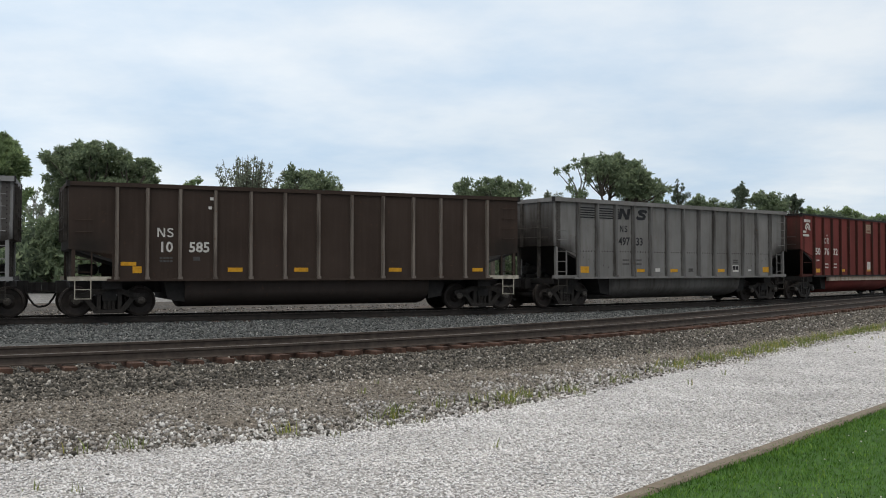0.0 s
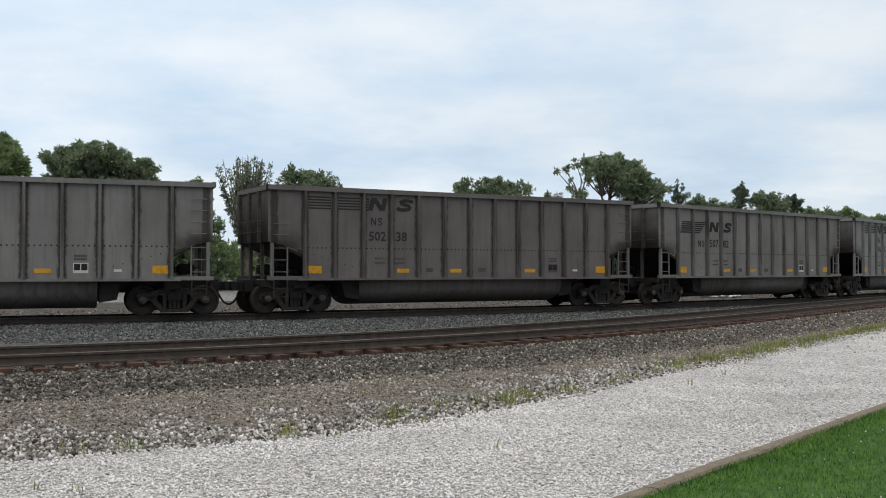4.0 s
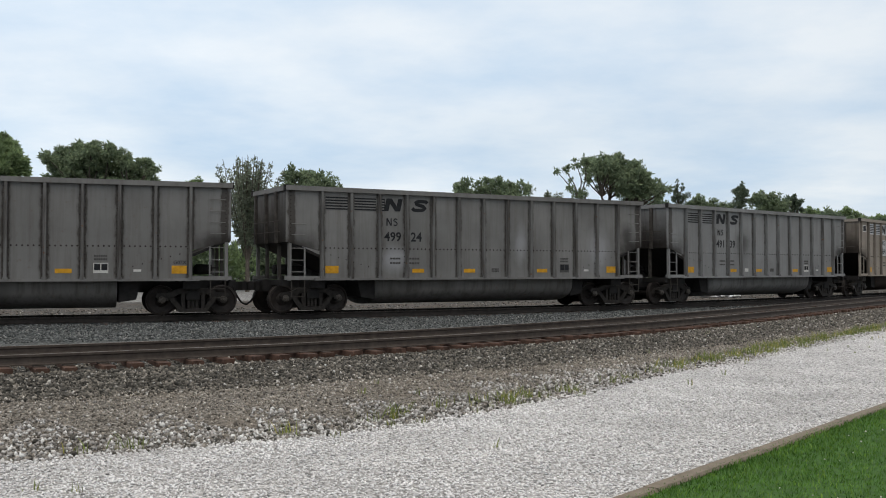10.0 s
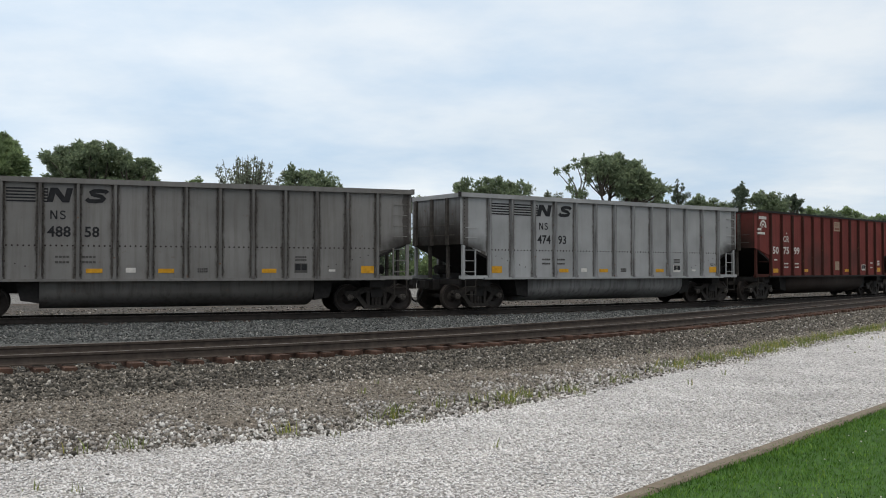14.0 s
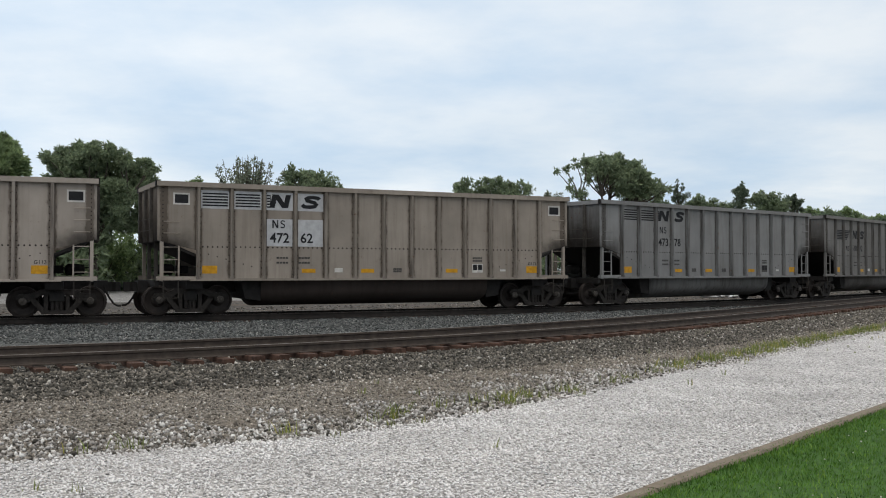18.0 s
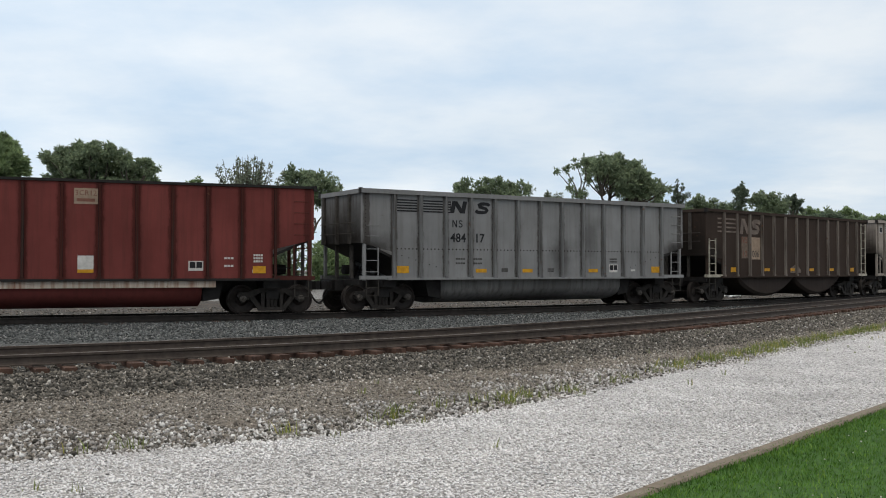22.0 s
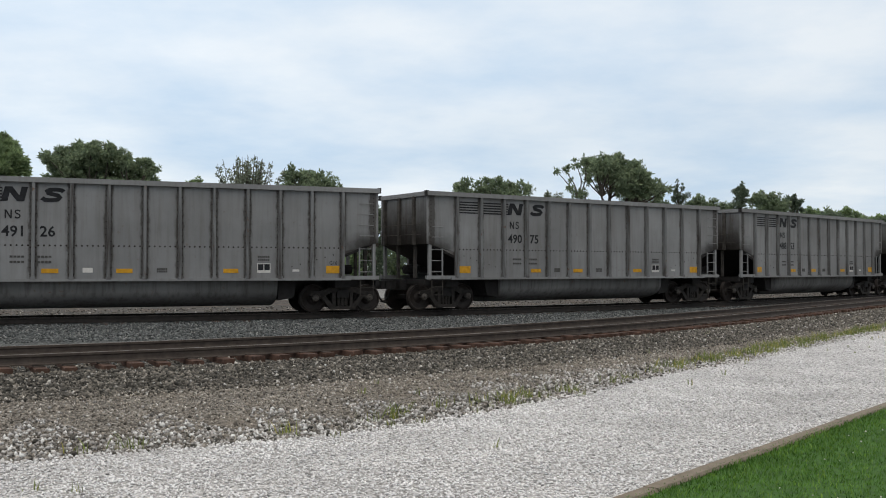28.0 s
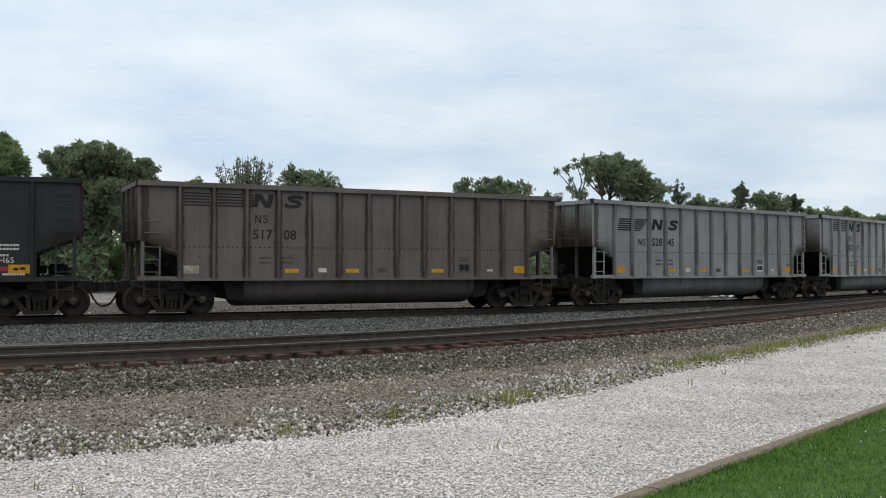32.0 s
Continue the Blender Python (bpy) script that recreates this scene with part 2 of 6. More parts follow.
def prism(bm, pts, axis, a, b):
    """A solid from a closed outline: pts in the two other axes, drawn along axis from a to b."""
    def put(p, q, w):
        return {"x": (w, p, q), "y": (p, w, q), "z": (p, q, w)}[axis]
    lo = [bm.verts.new(put(p, q, a)) for p, q in pts]
    hi = [bm.verts.new(put(p, q, b)) for p, q in pts]
    n = len(pts)
    bm.faces.new(lo[::-1])
    bm.faces.new(hi)
    for i in range(n):
        bm.faces.new((lo[i], lo[(i + 1) % n], hi[(i + 1) % n], hi[i]))


def tube(bm, p, q, r, n=6, r2=None):
    p, q = Vector(p), Vector(q)
    r2 = r if r2 is None else r2
    m = (q - p).to_track_quat("Z", "Y").to_matrix()
    ring = [[bm.verts.new(o + m @ Vector((rr * math.cos(2 * math.pi * i / n), rr * math.sin(2 * math.pi * i / n), 0))) for i in range(n)]
            for o, rr in ((p, r), (q, r2))]
    for i in range(n):
        bm.faces.new((ring[0][i], ring[0][(i + 1) % n], ring[1][(i + 1) % n], ring[1][i]))
    bm.faces.new(ring[0][::-1])
    bm.faces.new(ring[1])


def lathe(bm, prof, n, axis="y"):
    """prof: (radius, along) pairs, turned round the axis through the origin."""
    rings = []
    for r, w in prof:
        ring = []
        for i in range(n):
            a = 2 * math.pi * i / n
            c, s = r * math.cos(a), r * math.sin(a)
            ring.append(bm.verts.new((c, w, s) if axis == "y" else (w, c, s) if axis == "x" else (c, s, w)))
        rings.append(ring)
    for a, b in zip(rings, rings[1:]):
        for i in range(n):
            bm.faces.new((a[i], a[(i + 1) % n], b[(i + 1) % n], b[i]))
    bm.faces.new(rings[0][::-1])
    bm.faces.new(rings[-1])


def to_mesh(name, bm, smooth=False):
    bmesh.ops.recalc_face_normals(bm, faces=bm.faces[:])
    me = bpy.data.meshes.new(name)
    bm.to_mesh(me)
    bm.free()
    if smooth:
        me.polygons.foreach_set("use_smooth", [True] * len(me.polygons))
    return me


MESHES = {}


def shared(name, build, smooth=False):
    """One mesh for all alike parts, made the first time it is asked for."""
    if name not in MESHES:
        bm = bmesh.new()
        build(bm)
        me = to_mesh(name, bm, smooth)
        me.materials.append(MAT["black_steel"])
        MESHES[name] = me
    return MESHES[name]


def place(name, me, mat, parent, at=None, label=""):
    ob = new(name, me)
    if not me.materials:
        me.materials.append(mat)
    ob.material_slots[0].link = "OBJECT"
    ob.material_slots[0].material = mat
    if parent is not None:
        ob.parent = parent
    if at is not None:
        ob.matrix_basis = at if isinstance(at, Matrix) else Matrix.Translation(at)
    if label:
        tagged(ob, label)
    return ob


def part(name, bm, material, parent, label="", smooth=False):
    me = to_mesh(name, bm, smooth)
    me.materials.append(material)
    ob = new(name, me)
    ob.parent = parent
    if label:
        tagged(ob, label)
    return ob


# ------------------------------------------------------------------ the two tracks
class Track:
    """A centre line whose curvature (knots: distance along it, curvature) eases along its length; s = 0 lies straight ahead of the camera."""

    def __init__(self, ahead, heading, knots):
        self.s = np.arange(-400.0, 900.0, 0.25)
        k = np.interp(self.s, [p for p, _ in knots], [c for _, c in knots])
        zero = int(np.argmin(abs(self.s)))
        a = np.cumsum(k) * 0.25
        self.a = a - a[zero] + heading
        x, y = np.cumsum(np.cos(self.a)) * 0.25, np.cumsum(np.sin(self.a)) * 0.25
        self.x, self.y = x - x[zero], y - y[zero] + ahead

    def at(self, s, off=0.0):
        x, y, a = (float(np.interp(s, self.s, v)) for v in (self.x, self.y, self.a))
        return x - off * math.sin(a), y + off * math.cos(a), a

    def side(self, px, py):
        """Signed distance of points from the centre line, positive on the far side."""
        i = slice(None, None, 8)
        cx, cy, ca = self.x[i], self.y[i], self.a[i]
        d2 = (px[:, None] - cx) ** 2 + (py[:, None] - cy) ** 2
        j = np.argmin(d2, axis=1)
        return -(px - cx[j]) * np.sin(ca[j]) + (py - cy[j]) * np.cos(ca[j])


FAR_TRACK = Track(34.4926, 0.5145, ((-30, 0.0), (-25, 0.0002), (-12, 0.00268), (-4, 0.01573), (4, 0.01513), (12, 0.00886), (22, 0.00783), (35, 0.00807), (60, 0.0074), (70, 0.0)))
NEAR_TRACK = Track(22.2376, 0.70662, ((-18, 0.0), (-15, 0.02815), (-8, 0.02814), (0, 0.02282), (10, 0.00835), (24, -0.00217), (40, -0.00217), (44, 0.0)))
GROUND_Z, LAWN_Z = -0.5, -0.47


def ground_height(dn, dt):
    """Height of the ground from the distances to the near and the far track."""
    z = np.interp(dn, [-4.2, -3.4, -2.1, -1.5, -1.2, 1.1, 1.8], [GROUND_Z, -0.48, -0.37, -0.33, -0.34, -0.34, -0.22])
    beyond = np.interp(dt, [1.7, 3.2, 6.0], [0.0, -0.16, -0.2])
    return z + np.where(dt > 1.7, beyond, 0.0)


def build_ground():
    """One sheet to the horizon, finer near the camera; its zones are faces of their own stone."""
    def axis(vals):
        out = []
        for a, b, st in vals:
            out += list(np.arange(a, b, st))
        return np.array(out)
    xs = axis([(-2000, -300, 170), (-300, -60, 20), (-60, -20, 2), (-20, 48, 0.4), (48, 120, 2), (120, 400, 20), (400, 2001, 160)])
    ys = axis([(-300, -20, 40), (-20, 4, 2), (4, 58, 0.4), (58, 120, 2), (120, 400, 20), (400, 3001, 200)])
    gx, gy = np.meshgrid(xs, ys)
    px, py = gx.ravel(), gy.ravel()
    dn, dt = NEAR_TRACK.side(px, py), FAR_TRACK.side(px, py)
    z = ground_height(dn, dt)
    nx, ny = len(xs), len(ys)
    verts = np.stack([px, py, z], 1)
    faces = [(j * nx + i, j * nx + i + 1, (j + 1) * nx + i + 1, (j + 1) * nx + i) for j in range(ny - 1) for i in range(nx - 1)]
    me = bpy.data.meshes.new("ground")
    me.from_pydata(verts.tolist(), [], faces)
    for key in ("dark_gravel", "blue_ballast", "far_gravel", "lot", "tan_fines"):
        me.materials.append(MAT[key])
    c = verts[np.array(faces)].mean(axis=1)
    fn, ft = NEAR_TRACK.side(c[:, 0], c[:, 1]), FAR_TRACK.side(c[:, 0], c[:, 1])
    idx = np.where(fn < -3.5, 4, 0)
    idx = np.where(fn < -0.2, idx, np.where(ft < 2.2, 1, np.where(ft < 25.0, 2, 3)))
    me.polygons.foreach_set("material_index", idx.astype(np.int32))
    me.polygons.foreach_set("use_smooth", [True] * len(faces))
    tagged(new("ground", me), "grey and brown crushed stone ground round two railway tracks", "ground", kind="structure")


build_ground()


def strip(name, track, off0, off1, s0, s1, step, z, mat, wobble=0.0, label="", category="ground"):
    """A thin sheet of stone or turf beside a track, between two distances from it."""
    bm = bmesh.new()
    rows = []
    n = int((s1 - s0) / step)
    cols = 10
    for i in range(n + 1):
        s = s0 + (s1 - s0) * i / n
        row = []
        for j in range(cols + 1):
            f = j / cols
            w = wobble * (noise.noise((s * 0.7, j * 0.0, 3.1)) + 0.5 * noise.noise((s * 2.9, 1.3, 7.7))) if j == cols else 0.0
            x, y, a = track.at(s, off0 + (off1 - off0) * f + w)
            row.append(bm.verts.new((x, y, z - (0.03 if j == cols else 0.0))))
        rows.append(row)
    for a, b in zip(rows, rows[1:]):
        for j in range(cols):
            bm.faces.new((a[j], b[j], b[j + 1], a[j + 1]))
    ob = new(name, to_mesh(name, bm))
    ob.data.materials.append(mat)
    return tagged(ob, label, category, kind="structure")


def white_edge(s):
    """How far from the near track the white stone begins."""
    return float(np.interp(s, [-9.8, -8.8, -7.2, -6.2, -4.5, -3.2, -1.5, 0.5, 2.5, 5.5, 10.2, 14.0], [-8.36, -8.26, -8.35, -8.21, -7.75, -7.34, -6.69, -6.16, -6.0, -5.54, -5.1, -5.08]))


KERB_A, KERB_DIR = Vector((1.28, 7.76)), Vector((4.92, 5.73)).normalized()
KERB_OUT = Vector((-KERB_DIR.y, KERB_DIR.x))


def kerb_point(along, out, z):
    p = KERB_A + KERB_DIR * along + KERB_OUT * out
    return (p.x, p.y, z)


def build_lane():
    """Sheet of white stone between the trackside gravel and the edging, with a ragged edge."""
    bm = bmesh.new()
    rows = []
    for i in range(0, 420):
        s = -34 + i * 0.3
        w = 0.22 * noise.noise((s * 0.8, 0, 3.1)) + 0.14 * noise.noise((s * 3.1, 1.3, 7.7))
        row = []
        for j in range(13):
            off = white_edge(s) + w - (0, 0.08)[j] if j < 2 else white_edge(s) - 0.9 * (j - 1)
            x, y, _ = NEAR_TRACK.at(s, off)
            row.append(bm.verts.new((x, y, GROUND_Z + (0.016 if j else -0.01))))
        rows.append(row)
    for a, b in zip(rows, rows[1:]):
        for j in range(12):
            bm.faces.new((a[j], b[j], b[j + 1], a[j + 1]))
    ob = new("gravel_lane", to_mesh("gravel_lane", bm))
    ob.data.materials.append(MAT["white_gravel"])
    tagged(ob, "lane of clean white crushed limestone beside the track", "gravel lane", kind="structure")


build_lane()


def build_kerb():
    root = tagged(new("lawn_edging"), "low weathered edging boards between white gravel and lawn", "kerb", kind="structure")
    rng = random.Random(8)
    me = shared("kerb_block", lambda bm: prism(bm, [(-0.085, -0.3), (0.085, -0.3), (0.085, 0.0), (0.065, 0.02), (-0.065, 0.024), (-0.085, 0.0)], "x", -0.596, 0.596))
    for k in range(-8, 30):
        x, y, z = kerb_point(k * 1.2, -0.1, GROUND_Z + 0.045 + rng.uniform(-0.006, 0.006))
        place("kerb_block", me, MAT["concrete"], root, pose(x, y, z, 0, 0, math.degrees(math.atan2(KERB_DIR.y, KERB_DIR.x)) + rng.uniform(-0.5, 0.5)))


build_kerb()


def build_lawn():
    """Soil and turf on the camera's side of the edging."""
    bm = bmesh.new()
    rows = []
    for i in range(0, 81):
        al = -40 + i * 1.5
        row = []
        for j in range(0, 25):
            x, y, z = kerb_point(al, -0.175 - 0.55 * j, LAWN_Z + (0.012 if j else 0.0) + 0.02 * noise.noise((al * 0.5, j * 0.4, 0.0)))
            row.append(bm.verts.new((x, y, z)))
        rows.append(row)
    for a, b in zip(rows, rows[1:]):
        for j in range(24):
            bm.faces.new((a[j], a[j + 1], b[j + 1], b[j]))
    ob = new("lawn", to_mesh("lawn", bm))
    ob.data.materials.append(MAT["grass"])
    tagged(ob, "mown green lawn behind low edging boards", "lawn", kind="structure")


build_lawn()


def raw_mesh(name, verts, faces_flat, corners, mat):
    """A mesh straight from number arrays; every face has the same count of corners."""
    me = bpy.data.meshes.new(name)
    nf = len(faces_flat) // corners
    me.vertices.add(len(verts))
    me.vertices.foreach_set("co", np.ascontiguousarray(verts, dtype=np.float32).ravel())
    me.loops.add(len(faces_flat))
    me.loops.foreach_set("vertex_index", np.ascontiguousarray(faces_flat, dtype=np.int32))
    me.polygons.add(nf)
    me.polygons.foreach_set("loop_start", np.arange(nf, dtype=np.int32) * corners)
    me.update(calc_edges=True)
    me.validate()
    me.materials.append(mat)
    return me


OCTA = np.array([(1, 0, 0), (0, 1, 0), (-1, 0, 0), (0, -1, 0), (0, 0, 1), (0, 0, -1)], dtype=float)
OCTA_F = np.array([(0, 1, 4), (1, 2, 4), (2, 3, 4), (3, 0, 4), (1, 0, 5), (2, 1, 5), (3, 2, 5), (0, 3, 5)])


def stones(name, pts, size_lo, size_hi, mat, seed, label, category="stones", tall=0.9):
    """Loose broken stones lying on the ground, too many to count."""
    rng = np.random.default_rng(seed)
    n = len(pts)
    size = size_lo + (size_hi - size_lo) * rng.random(n) ** 1.8
    v = OCTA[None] * (0.62 + 0.62 * rng.random((n, 6, 1))) + 0.75 * (rng.random((n, 6, 3)) - 0.5)
    v[:, :, 2] *= tall
    ax = rng.normal(size=(n, 3))
    ax /= np.linalg.norm(ax, axis=1)[:, None]
    an = rng.random(n) * 0.9
    sp = rng.random(n) * 6.283
    c, s_ = np.cos(sp)[:, None], np.sin(sp)[:, None]
    x, y = v[:, :, 0] * c - v[:, :, 1] * s_, v[:, :, 0] * s_ + v[:, :, 1] * c
    v = np.stack([x, y, v[:, :, 2]], 2)
    k = np.cross(ax[:, None, :], v)
    d = (v * ax[:, None, :]).sum(2, keepdims=True)
    v = v * np.cos(an)[:, None, None] + k * np.sin(an)[:, None, None] + ax[:, None, :] * d * (1 - np.cos(an))[:, None, None]
    v = v * (size / 2)[:, None, None] + pts[:, None, :]
    v[:, :, 2] += (size * 0.22)[:, None]
    f = (OCTA_F[None] + 6 * np.arange(n)[:, None, None]).ravel()
    ob = new(name, raw_mesh(name, v.reshape(-1, 3), f, 3, mat))
    return tagged(ob, label, category, kind="stuff")


def stone_mat(name, stops):
    m, nt, bs = base_mat(name, 0.92)
    geo = nt.nodes.new("ShaderNodeNewGeometry")
    c = ramp_node(nt, geo.outputs["Random Per Island"], stops)
    v = obj_vec(nt)
    big = ramp_node(nt, noise_node(nt, v, 0.8, 5), [(0.3, (0.78, 0.78, 0.78)), (0.7, (1.12, 1.12, 1.12))])
    nt.links.new(mix_node(nt, 1.0, c, big, "MULTIPLY"), bs.inputs["Base Color"])
    return m


MAT["stone_white"] = stone_mat("white_limestone_chips", [(0.0, (0.2, 0.19, 0.185)), (0.05, (0.5, 0.482, 0.475)), (0.25, (0.64, 0.618, 0.61)), (1.0, (0.74, 0.718, 0.712))])
MAT["stone_strewn"] = stone_mat("dusty_white_stones", [(0.0, (0.12, 0.11, 0.1)), (0.4, (0.32, 0.3, 0.28)), (0.75, (0.52, 0.5, 0.48)), (1.0, (0.66, 0.65, 0.63))])
MAT["stone_dark"] = stone_mat("brown_grey_track_stones", [(0.0, (0.03, 0.028, 0.024)), (0.4, (0.09, 0.082, 0.07)), (0.75, (0.165, 0.148, 0.126)), (0.96, (0.24, 0.215, 0.185)), (1.0, (0.5, 0.47, 0.43))])
MAT["stone_tan"] = stone_mat("tan_stone_fines", [(0.0, (0.06, 0.053, 0.045)), (0.3, (0.155, 0.136, 0.115)), (0.7, (0.28, 0.245, 0.205)), (0.93, (0.38, 0.34, 0.29)), (1.0, (0.55, 0.52, 0.48))])
MAT["stone_blue"] = stone_mat("blue_grey_ballast_stones", [(0.0, (0.03, 0.032, 0.032)), (0.5, (0.084, 0.089, 0.088)), (0.9, (0.18, 0.186, 0.182)), (1.0, (0.26, 0.255, 0.24))])


def beside(track, n, s0, s1, off, seed, ramp=1.0, bias=1.0):
    """Points scattered along a track; off gives the two distances between which they lie."""
    rng = np.random.default_rng(seed)
    ss = s0 + (s1 - s0) * rng.random(n) ** ramp
    lo = np.array([off(q)[0] for q in ss])
    hi = np.array([off(q)[1] for q in ss])
    dd = lo + (hi - lo) * rng.random(n) ** bias
    x, y, a = (np.interp(ss, track.s, v) for v in (track.x, track.y, track.a))
    return np.stack([x - dd * np.sin(a), y + dd * np.cos(a), np.zeros(n)], 1)


def on_ground(p, lift=0.0):
    p[:, 2] = ground_height(NEAR_TRACK.side(p[:, 0], p[:, 1]), FAR_TRACK.side(p[:, 0], p[:, 1])) + lift
    return p


def scatter_stones():
    lane = beside(NEAR_TRACK, 185000, -15, 24, lambda s: (-14.0, white_edge(s)), 1, 1.2)
    side_of_kerb = (lane[:, 0] - KERB_A.x) * KERB_OUT.x + (lane[:, 1] - KERB_A.y) * KERB_OUT.y
    lane = lane[(side_of_kerb > 0.0) & (lane[:, 1] > 7.4) & (lane[:, 0] > -0.5 * lane[:, 1])]
    lane[:, 2] = GROUND_Z + 0.014
    stones("white_gravel", lane, 0.02, 0.046, MAT["stone_white"], 2, "loose white limestone chips of the lane", "gravel", 0.6)
    near = on_ground(beside(NEAR_TRACK, 46000, -16, 50, lambda s: (-3.7, -1.33), 3, 1.5))
    near = near[near[:, 0] > -0.5 * near[:, 1]]
    stones("trackside_stones", near, 0.028, 0.085, MAT["stone_dark"], 4, "grey-brown broken ballast stones beside the track", "gravel")
    fines = on_ground(beside(NEAR_TRACK, 62000, -14, 40, lambda s: (white_edge(s), -3.3), 33, 1.4))
    fines = fines[fines[:, 0] > -0.5 * fines[:, 1]]
    stones("stone_fines", fines, 0.014, 0.055, MAT["stone_tan"], 34, "tan and grey stone fines between ballast and lane", "gravel")
    between = on_ground(beside(NEAR_TRACK, 9500, -17, 48, lambda s: (-0.65, 0.65), 5, 1.4), 0.0)
    stones("track_bed_stones", between, 0.03, 0.08, MAT["stone_dark"], 6, "dark broken stones between the rails", "gravel")
    mid = on_ground(beside(FAR_TRACK, 52000, -20, 52, lambda s: (-8.4, -0.95), 7, 1.3))
    mid = mid[(mid[:, 0] > -0.5 * mid[:, 1]) & (NEAR_TRACK.side(mid[:, 0], mid[:, 1]) > -0.6)]
    stones("ballast_stones", mid, 0.03, 0.08, MAT["stone_blue"], 8, "blue-grey ballast stones between the two tracks", "ballast")
    beyond = on_ground(beside(FAR_TRACK, 11000, -24, 60, lambda s: (1.4, 15.0), 37, 1.2, 1.6))
    stones("far_side_stones", beyond, 0.04, 0.13, MAT["stone_dark"], 38, "loose grey-brown stones beyond the far track", "stones")
    # white stones strewn over the dark ones near the lane, thinning out towards the rails
    rng = np.random.default_rng(9)
    edge = beside(NEAR_TRACK, 21000, -13, 16, lambda s: (white_edge(s) - 0.1, white_edge(s) + 0.25 + 1.2 * abs(float(noise.noise((s * 0.9, 0, 0)))) + (2.2 * (0.6 + 0.4 * math.sin(s * 5.3)) if s < -1 else 0.15 + max(0.0, 0.6 - 0.2 * s))), 10, 1.5, 1.5)
    dark = beside(NEAR_TRACK, 1200, -13, 3, lambda s: (white_edge(s) - 0.12, white_edge(s) + 1.1), 35, 1.2, 1.2)
    stones("dark_edge_stones", on_ground(dark, 0.008), 0.03, 0.085, MAT["stone_dark"], 36, "dark angular stones along the edge of the lane", "stones")
    far = beside(NEAR_TRACK, 2200, -14, 30, lambda s: (white_edge(s), -1.4), 11, 1.2)
    stones("strewn_white_stones", on_ground(np.concatenate([edge, far]), 0.004), 0.016, 0.07, MAT["stone_strewn"], 12, "white stones strewn over the dark gravel edge", "stones")


scatter_stones()


def blades(name, pts, h_lo, h_hi, width, lean, mat, seed, label, category="grass"):
    """Narrow bent blades, two faces each."""
    rng = np.random.default_rng(seed)
    n = len(pts)
    h = h_lo + (h_hi - h_lo) * rng.random(n)
    a = rng.random(n) * 6.283
    u = np.stack([np.cos(a), np.sin(a), np.zeros(n)], 1) * (width * (0.6 + 0.8 * rng.random(n)))[:, None]
    b = rng.random(n) * 6.283
    l = np.stack([np.cos(b), np.sin(b), np.zeros(n)], 1) * (h * lean * rng.random(n))[:, None]
    up = np.array([0, 0, 1.0])
    v = np.stack([pts - u, pts + u, pts + u * 0.8 + l * 0.4 + up * (h * 0.6)[:, None], pts - u * 0.8 + l * 0.4 + up * (h * 0.6)[:, None], pts + l + up * h[:, None]], 1)
    base = 5 * np.arange(n)[:, None]
    f = np.concatenate([base + np.array([0, 1, 2]), base + np.array([0, 2, 3]), base + np.array([3, 2, 4])], 1).ravel()
    ob = new(name, raw_mesh(name, v.reshape(-1, 3), f, 3, mat))
    return tagged(ob, label, category, kind="stuff")


def plant_grass():
    rng = np.random.default_rng(20)
    n = 130000
    al, ou = -4 + 18 * rng.random(n) ** 1.1, -0.12 - 5.5 * rng.random(n) ** 1.3
    p = np.stack([KERB_A.x + KERB_DIR.x * al + KERB_OUT.x * ou, KERB_A.y + KERB_DIR.y * al + KERB_OUT.y * ou, np.full(n, LAWN_Z)], 1)
    blades("lawn_grass", p, 0.02, 0.055, 0.0035, 1.0, MAT["blade"], 21, "short mown green lawn grass", "grass")
    k = 160
    al, ou = -3 + 14 * rng.random(k), -0.5 - 4 * rng.random(k)
    c = np.stack([KERB_A.x + KERB_DIR.x * al + KERB_OUT.x * ou, KERB_A.y + KERB_DIR.y * al + KERB_OUT.y * ou, np.full(k, LAWN_Z + 0.07)], 1)
    stones("clover_heads", c, 0.015, 0.03, MAT["marking_white"], 22, "small white clover heads in the lawn", "flowers")
    # weeds along the edge of the white stone: a dense strip on one side, loose tufts elsewhere
    tufts = []
    for s in np.arange(-12.0, 36.0, 0.075):
        dens = 0.6 + 0.4 * abs(math.sin(s * 1.9) * math.sin(s * 0.83)) if s > 0.8 else (0.4 if -4.6 < s < -2.6 else 0.1)
        if rng.random() > dens * 0.8:
            continue
        off = white_edge(s) + 0.1 + (0.1 + 0.75 * rng.random() if s > 0.8 else 0.7 * rng.random())
        x, y, _ = NEAR_TRACK.at(s, off)
        m = int(10 + 30 * rng.random())
        q = rng.normal(size=(m, 2)) * 0.085
        tufts.append(np.stack([x + q[:, 0], y + q[:, 1], np.full(m, 0.0)], 1))
    blades("edge_weeds", on_ground(np.concatenate(tufts)), 0.03, 0.21, 0.006, 0.95, MAT["weed"], 23, "yellow-green weeds along the edge of the gravel lane", "weeds")
    tufts = []
    for k in range(46):
        s = -12 + 26 * rng.random()
        x, y, _ = NEAR_TRACK.at(s, white_edge(s) - 2.6 * rng.random() ** 2 if k % 3 else white_edge(s) + 3.5 * rng.random())
        q = rng.normal(size=(7, 2)) * 0.03
        tufts.append(np.stack([x + q[:, 0], y + q[:, 1], np.full(7, 0.0)], 1))
    blades("stray_weeds", on_ground(np.concatenate(tufts)), 0.04, 0.16, 0.005, 0.7, MAT["weed"], 24, "single thin weeds in the gravel", "weeds")


